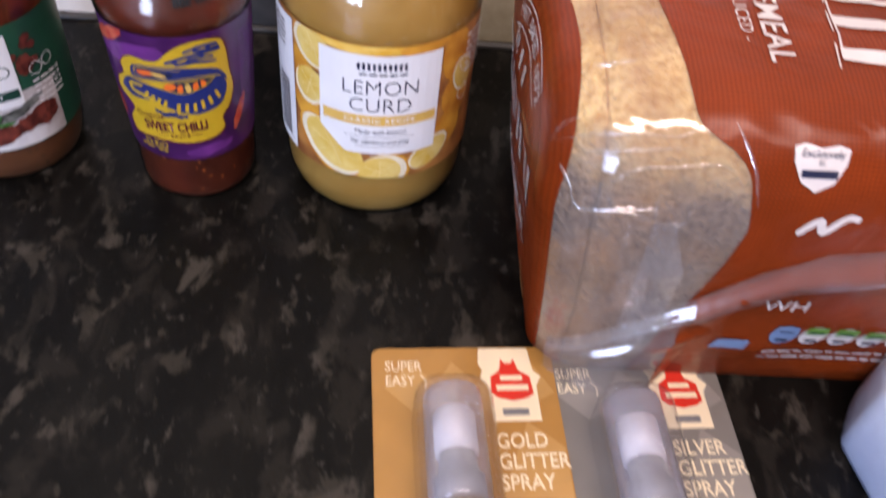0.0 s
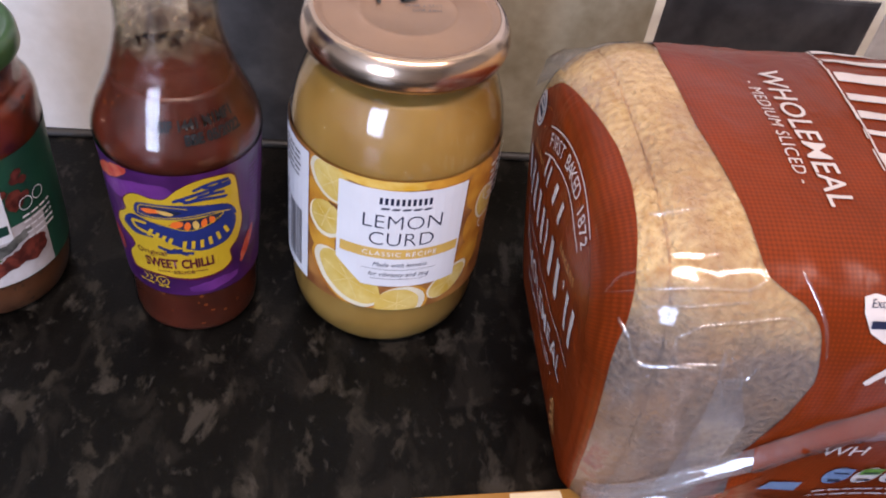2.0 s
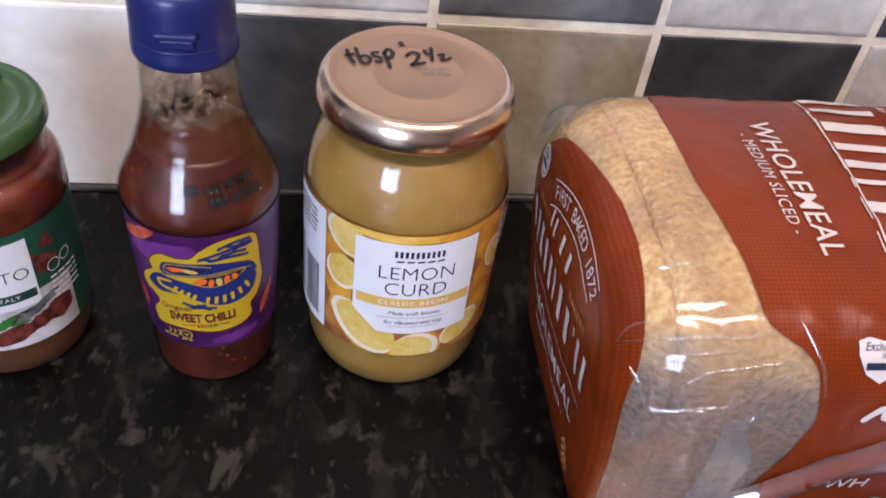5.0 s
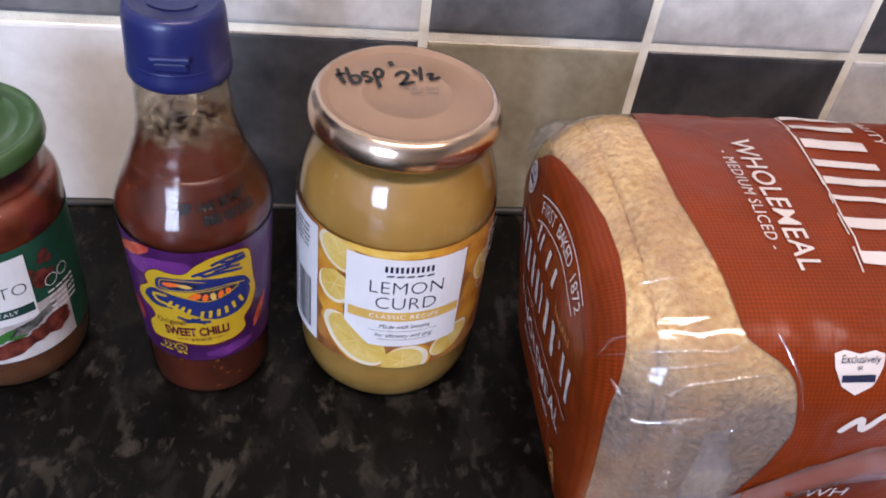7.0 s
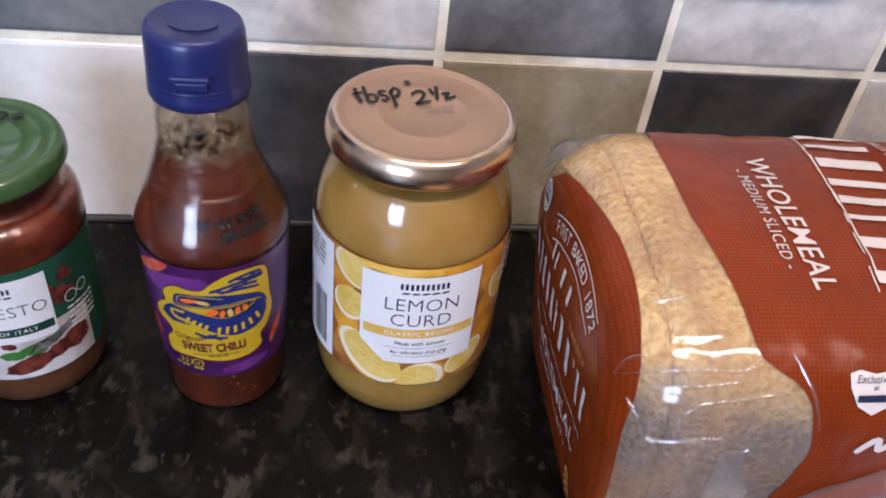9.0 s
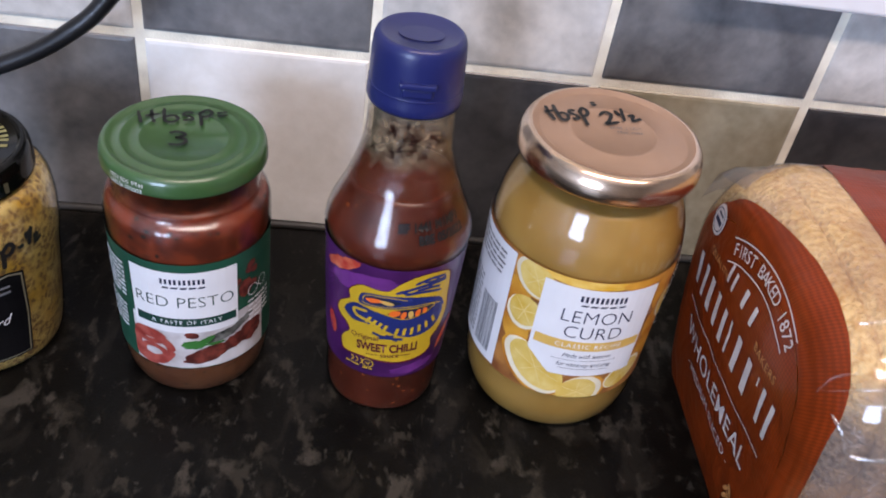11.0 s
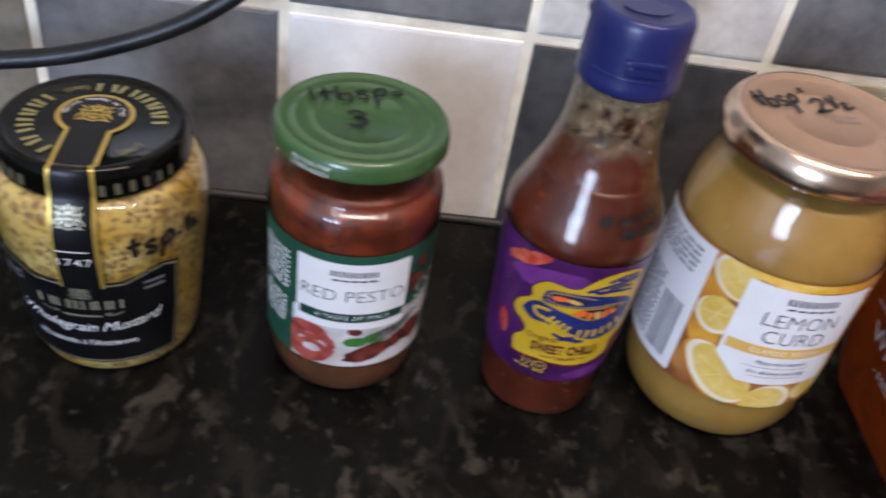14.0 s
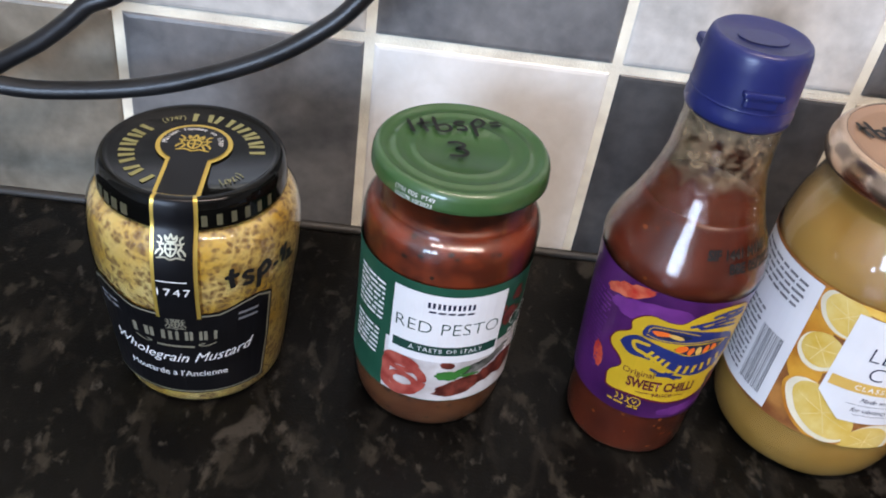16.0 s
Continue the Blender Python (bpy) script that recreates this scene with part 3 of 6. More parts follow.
def build_lemon_curd():
    j = thing("lemon_curd_jar", "glass jar of yellow lemon curd with rose-gold metal lid", "jar", -0.0147, -0.0868, 0)
    prof = smooth_profile([(0.0, 0.0012), (0.022, 0.0010), (0.0295, 0.0002), (0.0330, 0.0030), (0.0352, 0.0090), (0.0361, 0.0180), (0.0361, 0.05), (0.0361, 0.082),
                           (0.0357, 0.089), (0.0341, 0.0965), (0.0318, 0.1030), (0.0302, 0.1075), (0.0299, 0.1105), (0.0303, 0.1125), (0.0297, 0.1145), (0.0296, 0.119)], 4)
    rad = Rad(prof[8:], 0.0361)
    part("glass", lathe(shell(prof, 0.0004)), GLASS, j, "clear glass", True)
    inner = filling(prof, 0.1075)
    part("curd", lathe(inner + [(inner[-1][0] - 0.001, 0.1080), (0.015, 0.1078), (0, 0.1076)], wobble=0.0006), CURD, j, "yellow lemon curd", True)
    # lid
    part("lid", lathe([(0.0306, 0.1149), (0.0316, 0.1142), (0.0326, 0.1146), (0.0331, 0.1160), (0.0332, 0.1175), (0.0328, 0.1200), (0.0319, 0.1222), (0.0307, 0.1238), (0.0297, 0.1244),
                       (0.0290, 0.1243)]), ROSE_METAL, j, "shiny rose-gold metal rim of the lid", True)
    part("lid_top", lathe([(0.0290, 0.1243), (0.0276, 0.1240), (0.0268, 0.1233), (0.0258, 0.1232), (0.0170, 0.1232), (0.0162, 0.1236), (0.0148, 0.1237), (0.0140, 0.1232), (0, 0.1231)]),
         ROSE, j, "matt rose-gold lid top", True)
    z = 0.12395
    part("handwriting", lifted(joined(turned(pen("tbsp", 0.0102, 0.0014, sx=0.72), 14, -0.0225, 0.0030), turned(pen("=", 0.0070, 0.0012, sx=0.8), 20, -0.0050, 0.0150), turned(pen("2h", 0.0105, 0.0014, sx=1.12), 18, -0.0020, 0.0035)),
                               z), BLACK_INK, j, "black marker writing tbsp = 2 1/2")
    small("date_print", lifted(joined(turned(text("MAY 2022", 0.0022), 184, 0.006, 0.0005), turned(text("L125 T 20:22", 0.0022), 184, 0.0050, 0.0033)), 0.12345), GREY_INK, j)
    # label
    f = 5.0
    part("label", sheet(rad, -150, 150, 0.0245, 0.0845, 0.0002, facing=f, na=96), LABEL_DARK, j, "printed paper label with lemon photo")

    def photo(bm, level, mtl):
        part("lemon_photo", wrapped(clipped(bm, 0.0248, 0.0843), rad, f, 0.0003 + level * 0.00004), mtl, j)

    # whole lemons and rind behind
    for x, y, rx, ry, ang, sd in ((-0.0330, 0.0660, 0.0070, 0.0085, 10, 9), (-0.0300, 0.0520, 0.0060, 0.0090, 20, 7), (-0.0060, 0.0835, 0.0180, 0.0030, 0, 6), (0.0150, 0.0830, 0.0100, 0.0028, 4, 13),
                                  (0.0290, 0.0740, 0.0075, 0.0110, 5, 11), (0.0310, 0.0560, 0.0080, 0.0100, 12, 15), (0.0270, 0.0420, 0.0070, 0.0085, -20, 17), (-0.0060, 0.0270, 0.0150, 0.0022, -4, 8)):
        photo(turned(flat(blob(0, 0, rx, ry, sd, 0.06)), ang, x, y), sd % 3, ORANGE_RIND if sd % 2 else ORANGE_FLESH)
    # cut slices: rind, pith, flesh, then the walls between the segments
    for x, y, rx, ry, ang, dx, dy in ((-0.0268, 0.0775, 0.0100, 0.0074, -35, 0.10, 0.16), (-0.0280, 0.0598, 0.0076, 0.0082, -10, 0.02, 0.22), (-0.0200, 0.0362, 0.0158, 0.0094, -40, 0.05, 0.24),
                                      (0.0022, 0.0290, 0.0092, 0.0084, 10, -0.26, -0.04), (0.0190, 0.0350, 0.0100, 0.0062, 35, -0.05, -0.10), (0.0330, 0.0640, 0.0060, 0.0085, 20, 0.1, 0.0)):
        for k, (mtl, sx, sh) in enumerate(((ORANGE_RIND, 1.0, 0.0), (PITH, 0.95, 0.35), (SLICE_FLESH, 0.86, 1.0))):
            photo(turned(flat(blob(dx * rx * sh, dy * ry * sh, rx * sx, ry * sx, 2, 0.03, 44)), ang, x, y), 4 + k, mtl)
        photo(turned(stroke([[(dx * rx, dy * ry), (dx * rx + rx * 0.72 * math.cos(radians(t)), dy * ry + ry * 0.72 * math.sin(radians(t)))] for t in (25, 80, 145, 205, 262, 318)], 0.00022), ang, x, y), 7, SEGMENT)
    part("white_panel", wrapped(flat([(-0.0228, 0.0470), (-0.0132, 0.0374), (0.0203, 0.0374), (0.0206, 0.0810), (-0.0228, 0.0812)]), rad, f, 0.00085), PAPER, j, "white label panel")
    ink = 0.00098
    pieces("brand_bar", [*[b for k in range(5) for b in stems(-0.0091 + 0.0035 * k, -0.0064 + 0.0035 * k, 0.0752, 0.0780, 0.36)], *[flat([(-0.0086 + k * 0.0034, 0.0730), (-0.0061 + k * 0.0034, 0.0731), (-0.0055 + k * 0.0034, 0.0739), (-0.0080 + k * 0.0034, 0.0738)]) for k in range(5)]], lambda q: wrapped(q, rad, f, ink), NAVY, j)
    part("lettering", wrapped(joined(text("LEMON", 0.0086, x=-0.0010, y=0.0674, spacing=1.02, bold=-0.00012, sx=0.93), text("CURD", 0.0086, x=-0.0009, y=0.0598, spacing=1.02, bold=-0.00012, sx=0.93)), rad, f, ink), NAVY, j, "dark lettering LEMON CURD")
    part("gold_band", wrapped(flat(rect(-0.0214, 0.0196, 0.0510, 0.0555)), rad, f, ink), GOLD_INK, j)
    part("lettering", wrapped(text("CLASSIC RECIPE", 0.0030, x=-0.0010, y=0.0532, spacing=1.2), rad, f, 0.0011), WHITE_INK, j)
    part("lettering", wrapped(joined(text("Made with lemons", 0.0029, x=-0.0006, y=0.0480, shear=0.3, sx=0.86), text("for vibrancy and zing", 0.0029, x=-0.0007, y=0.0433, shear=0.3, sx=0.86), flat(rect(-0.0135, 0.0120, 0.0456, 0.04575)), flat(rect(-0.0100, 0.0090, 0.0411, 0.04125))), rad, f, ink), NAVY, j)
    # white back panel with bar code
    part("back_panel", wrapped(flat(rect(-0.0700, -0.0355, 0.0262, 0.0838)), rad, f, 0.00085), PAPER, j, "white back panel with bar code")
    rnd = random.Random(3)
    x, code = -0.0490, []
    while x < -0.0395:
        w = rnd.choice((0.0002, 0.0003, 0.0005))
        code.append(flat(rect(x, x + w, 0.0300, 0.0560)))
        x += w + rnd.choice((0.0002, 0.0003, 0.0004))
    small("bar_code", wrapped(turned(joined(*code)), rad, f, ink), GREY_INK, j)
    small("small_print", wrapped(joined(bars(-0.0680, -0.0400, [0.080 - 0.0024 * k for k in range(5)], 0.0010), bars(-0.0680, -0.0510, [0.060 - 0.0024 * k for k in range(13)], 0.0010, seed=4)), rad, f, ink), GREY_INK, j)
    small("small_print", wrapped(joined(bars(0.0330, 0.0480, [0.080 - 0.0030 * k for k in range(6)], 0.0010, seed=8), ring(0.0335, 0.0690, 0.0030, 0.0033), ring(0.0335, 0.0560, 0.0030, 0.0033)), rad, f, ink), WHITE_INK, j)


build_lemon_curd()

# ---------------------------------------------------------------- red pesto
PESTO = mat("red_pesto", (0.088, 0.015, 0.006), 0.4, second=(0.205, 0.034, 0.011), mixscale=100, sss=0.08, sharp=(0.42, 0.60))
PESTO_LOW = mat("red_pesto_paste", (0.095, 0.028, 0.011), 0.45, second=(0.155, 0.056, 0.022), mixscale=60, sss=0.15)
HERB = mat("herb_flecks", (0.028, 0.012, 0.006), 0.5)
GREEN_LID = mat("green_lacquer", (0.038, 0.094, 0.028), 0.36, var=0.06, coat=0.7, bump=0.03)
GREEN_LABEL = mat("green_label", (0.010, 0.060, 0.034), 0.42, second=(0.016, 0.085, 0.048), mixscale=50, coat=0.15)
GREEN_BAND = mat("green_band_ink", (0.008, 0.045, 0.032), 0.45)
PHOTO_GROUND = mat("photo_ground", (0.42, 0.38, 0.37), 0.4, second=(0.64, 0.62, 0.62), mixscale=90)
TOMATO = mat("tomato_photo", (0.24, 0.030, 0.022), 0.4, second=(0.42, 0.10, 0.075), mixscale=200)
TOMATO_DARK = mat("dried_tomato_photo", (0.06, 0.012, 0.009), 0.4, second=(0.19, 0.042, 0.028), mixscale=320)
OLIVE = mat("olive_photo", (0.02, 0.022, 0.018), 0.4, second=(0.20, 0.20, 0.18), mixscale=300)
LEAF_PRINT = mat("basil_photo", (0.04, 0.16, 0.03), 0.4)


def build_pesto():
    j = thing("red_pesto_jar", "glass jar of red pesto with green metal lid", "jar", -0.1632, -0.0868, 0)
    prof = smooth_profile([(0.0, 0.0012), (0.019, 0.0010), (0.0245, 0.0002), (0.0268, 0.0028), (0.0283, 0.0085), (0.0289, 0.0160), (0.0291, 0.04), (0.0293, 0.066),
                           (0.0296, 0.0705), (0.0298, 0.0760), (0.0297, 0.0800), (0.0291, 0.0830), (0.0279, 0.0846), (0.0266, 0.0858), (0.0260, 0.0880), (0.0265, 0.0970), (0.0260, 0.1010)], 4)
    rad = Rad(prof[8:], 0.0291)
    part("glass", lathe(shell(prof, 0.0004)), GLASS, j, "clear glass", True)
    inn = filling(prof, 0.0885)
    low = [p for p in inn if p[1] < 0.020]
    part("pesto_paste", lathe(low + [(low[-1][0], 0.0205), (0, 0.0205)]), PESTO_LOW, j, "orange-brown pesto paste", True)
    part("pesto", lathe([(0, 0.0206), (low[-1][0], 0.0206)] + [p for p in inn if p[1] > 0.021] + [(0.02, 0.0887), (0, 0.0887)], wobble=0.0004), PESTO, j, "coarse dark red pesto", True)
    lid = [(0.0268, 0.0962), (0.0281, 0.0957), (0.0287, 0.0962), (0.0287, 0.0972), (0.0285, 0.1000), (0.0282, 0.1012), (0.0274, 0.1024), (0.0264, 0.1029), (0.0255, 0.1025), (0.0247, 0.1019),
           (0.0225, 0.1018), (0.0218, 0.1023), (0.0209, 0.1023), (0.0203, 0.1018), (0.0160, 0.1017), (0.0155, 0.1020), (0.0147, 0.1020), (0.0142, 0.1016), (0, 0.1015)]
    part("lid", lathe([(r, z + 0.0026) for r, z in lid]), GREEN_LID, j, "glossy green metal lid", True)
    part("handwriting", lifted(joined(turned(pen("1tbsp=", 0.0092, 0.0012, sx=1.12), 17, -0.0170, 0.0040), turned(pen("3", 0.0105, 0.0013, sx=1.25), 8, -0.0045, -0.0075)), 0.1055), BLACK_INK, j, "black marker writing 1tbsp = 3")
    lidrad = Rad([(0.0287, 0.0983), (0.0287, 0.0998), (0.0285, 0.1026), (0.0282, 0.1038)], 0.0287)
    small("date_print", wrapped(joined(text("17:51 FDS  PT49", 0.0021, x=-0.0150, y=0.1019), text("LU278 10/2023", 0.0021, x=-0.0150, y=0.0997)), lidrad, 0, 0.0001), WHITE_INK, j, "white print 17:51 FDS PT49 LU278 10/2023")
    f = 5.0
    part("label", sheet(rad, -165, 165, 0.0180, 0.0710, 0.0002, facing=f, na=96), GREEN_LABEL, j, "dark green label")
    part("photo_band", wrapped(flat(rect(-0.0210, 0.0330, 0.0183, 0.0430)), rad, f, 0.00028), PHOTO_GROUND, j, "photo of tomatoes and olives on pale stone")
    part("white_panel", wrapped(flat(rect(-0.0194, 0.0196, 0.0376, 0.0674)), rad, f, 0.0005), PAPER, j, "white label panel")
    ink = 0.0006
    pieces("brand_bar", [*[b for k in range(5) for b in stems(-0.0076 + 0.0032 * k, -0.0052 + 0.0032 * k, 0.0618, 0.0642, 0.36)], *[flat([(-0.0073 + k * 0.0031, 0.0598), (-0.0050 + k * 0.0031, 0.0598), (-0.0045 + k * 0.0031, 0.0606), (-0.0068 + k * 0.0031, 0.0606)]) for k in range(5)]], lambda q: wrapped(q, rad, f, ink), NAVY, j)
    part("lettering", wrapped(text("RED PESTO", 0.0074, x=0.0000, y=0.0528, spacing=1.02, bold=-0.00011, sx=0.97), rad, f, ink), GREEN_BAND, j, "dark lettering RED PESTO")
    part("green_band", wrapped(flat(rect(-0.0180, 0.0188, 0.0410, 0.0450)), rad, f, ink), GREEN_BAND, j)
    part("lettering", wrapped(text("A TASTE OF ITALY", 0.0026, x=0.0005, y=0.0430, spacing=1.2), rad, f, 0.0007), WHITE_INK, j, "white lettering A TASTE OF ITALY")
    # sliced tomato: two thick loops of flesh round pale hollows
    for x, y, rx, ry, w, sd in ((-0.0140, 0.0270, 0.0078, 0.0070, 0.0034, 1), (-0.0130, 0.0255, 0.0046, 0.0030, 0.0022, 2), (-0.0145, 0.0335, 0.0062, 0.0028, 0.0024, 3)):
        loop = [(x + rx * math.cos(a) * (1 + 0.07 * math.sin(3 * a + sd)), y + ry * math.sin(a)) for a in np.linspace(0, 2 * math.pi, 15)]
        part("tomato_photo", wrapped(stroke([[(max(px, -0.0195), max(py, 0.0196)) for px, py in loop]], w), rad, f, 0.0004 + sd * 0.00003), TOMATO, j)
    for x, y, rx, ry, ang, sd in ((0.0075, 0.0252, 0.0092, 0.0040, 17, 4), (0.0180, 0.0285, 0.0055, 0.0034, 25, 5), (0.0255, 0.0300, 0.0060, 0.0050, 15, 6), (0.0020, 0.0360, 0.0026, 0.0016, -10, 3), (0.0235, 0.0530, 0.0034, 0.0042, 0, 7)):
        part("tomato_photo", wrapped(turned(flat(blob(0, 0, rx, ry, sd, 0.25)), ang, x, y), rad, f, 0.0004), TOMATO_DARK, j)
    part("olive_photo", wrapped(joined(turned(flat(blob(0, 0, 0.0075, 0.0024, 8, 0.3)), 14, 0.0130, 0.0338), turned(flat(blob(0, 0, 0.0055, 0.0018, 2, 0.3)), 20, 0.0215, 0.0372)), rad, f, 0.00055), OLIVE, j)
    part("basil_photo", wrapped(joined(flat(blob(0.0025, 0.0312, 0.0044, 0.0022, 3, 0.3)), turned(flat(blob(0, 0, 0.0036, 0.0014, 5, 0.3)), 30, 0.0068, 0.0330), flat(blob(0.0100, 0.0308, 0.0040, 0.0007, 6, 0.3))), rad, f, 0.0006), LEAF_PRINT, j)
    small("small_print", wrapped(joined(bars(-0.0370, -0.0230, [0.064 - 0.0022 * k for k in range(8)], 0.0009, seed=5), bars(-0.0370, -0.0240, [0.043 - 0.0022 * k for k in range(6)], 0.0009, seed=6),
                                       bars(0.0245, 0.0370, [0.045 - 0.0024 * k for k in range(5)], 0.0008, seed=16), ring(0.0270, 0.0500, 0.0024, 0.0027), ring(0.0325, 0.0510, 0.0022, 0.0025)), rad, f, ink), WHITE_INK, j)
    rnd = random.Random(5)
    part("photo_edge", wrapped(joined(*[flat(blob(0.0225 + rnd.uniform(-.003, .006), 0.0560 + rnd.uniform(-.004, .008), 0.0018, 0.0016, k, 0.3)) for k in range(6)]), rad, f, 0.0004), TOMATO_DARK, j)
    fl = []
    for k in range(26):
        a, z = rnd.uniform(-60, 60), rnd.uniform(0.004, 0.0165)
        fl.append(flat(blob(radians(a) * 0.0291, z, rnd.uniform(0.0004, 0.0011), rnd.uniform(0.0003, 0.0007), k, 0.4, 9)))
    for k in range(14):
        a, zz = rnd.uniform(-80, 80), rnd.uniform(0.0715, 0.0860)
        fl.append(flat(blob(radians(a) * 0.0291, zz, rnd.uniform(0.0004, 0.0014), rnd.uniform(0.0003, 0.0009), k, 0.4, 9)))
    small("herb_flecks", wrapped(joined(*fl), Rad([(p[0], p[1]) for p in inn[4:]], 0.0291), f, 0.00012), HERB, j)


build_pesto()

# ---------------------------------------------------------------- sweet chilli sauce
SAUCE = mat("chilli_sauce", (0.120, 0.024, 0.011), 0.3, second=(0.062, 0.013, 0.007), mixscale=55, sss=0.3)
CHILLI_BIT = mat("chilli_flakes", (0.27, 0.075, 0.018), 0.35)
BLUE_CAP = mat("blue_cap_plastic", (0.014, 0.019, 0.105), 0.32, var=0.05, bump=0.03)
PURPLE = mat("purple_label", (0.032, 0.005, 0.050), 0.32, second=(0.085, 0.015, 0.110), mixscale=38, coat=0.3)
VIOLET = mat("violet_swirl", (0.17, 0.035, 0.22), 0.32, second=(0.09, 0.018, 0.13), mixscale=70, coat=0.3)
YELLOW = mat("yellow_badge", (0.56, 0.36, 0.018), 0.35, var=0.06, coat=0.3)
BADGE_BLUE = mat("blue_badge", (0.016, 0.026, 0.14), 0.35, coat=0.3)
BADGE_ORANGE = mat("orange_badge", (0.80, 0.15, 0.02), 0.35, coat=0.3)
CHILLI_RED = mat("chilli_print", (0.45, 0.03, 0.02), 0.3, second=(0.62, 0.16, 0.08), mixscale=200, coat=0.3)
PLUM_INK = mat("plum_ink", (0.10, 0.008, 0.02), 0.4)


def smear_mat():
    """Sauce left on the neck's inner wall: a ragged film low down, pale smears and beads above."""
    m = bpy.data.materials.new("sauce_smear")
    m.use_nodes = True
    nt = m.node_tree
    p = nt.nodes["Principled BSDF"]
    tc = nt.nodes.new("ShaderNodeTexCoord")
    sep = nt.nodes.new("ShaderNodeSeparateXYZ")
    nt.links.new(tc.outputs["Object"], sep.inputs[0])

    def grain(scale, detail, dist):
        n = nt.nodes.new("ShaderNodeTexNoise")
        n.inputs["Scale"].default_value, n.inputs["Detail"].default_value, n.inputs["Distortion"].default_value = scale, detail, dist
        nt.links.new(tc.outputs["Object"], n.inputs["Vector"])
        return n.outputs["Fac"]

    def ranged(value, lo, hi, top):
        r = nt.nodes.new("ShaderNodeMapRange")
        r.inputs["From Min"].default_value, r.inputs["From Max"].default_value, r.inputs["To Max"].default_value = lo, hi, top
        nt.links.new(value, r.inputs["Value"])
        return r.outputs[0]

    fine = grain(260, 3, 0.5)
    edge = nt.nodes.new("ShaderNodeMath")
    edge.operation = "MULTIPLY_ADD"
    edge.inputs[1].default_value = 0.016
    nt.links.new(grain(150, 4, 0.6), edge.inputs[0])
    nt.links.new(sep.outputs["Z"], edge.inputs[2])
    film = ranged(edge.outputs[0], 0.1265, 0.1190, 0.80)
    smear = ranged(fine, 0.36, 0.66, 0.46)
    both = nt.nodes.new("ShaderNodeMath")
    both.operation = "MAXIMUM"
    nt.links.new(film, both.inputs[0])
    nt.links.new(smear, both.inputs[1])
    nt.links.new(both.outputs[0], p.inputs["Alpha"])
    c = nt.nodes.new("ShaderNodeMix")
    c.data_type = "RGBA"
    nt.links.new(ranged(film, 0.05, 0.5, 1.0), c.inputs["Factor"])
    c.inputs["A"].default_value, c.inputs["B"].default_value = (0.66, 0.52, 0.34, 1), (0.118, 0.028, 0.013, 1)
    nt.links.new(c.outputs["Result"], p.inputs["Base Color"])
    p.inputs["Roughness"].default_value = 0.1
    bp = nt.nodes.new("ShaderNodeBump")
    bp.inputs["Strength"].default_value, bp.inputs["Distance"].default_value = 0.35, 0.003
    nt.links.new(fine, bp.inputs["Height"])
    nt.links.new(bp.outputs[0], p.inputs["Normal"])
    return m


SMEAR = smear_mat()


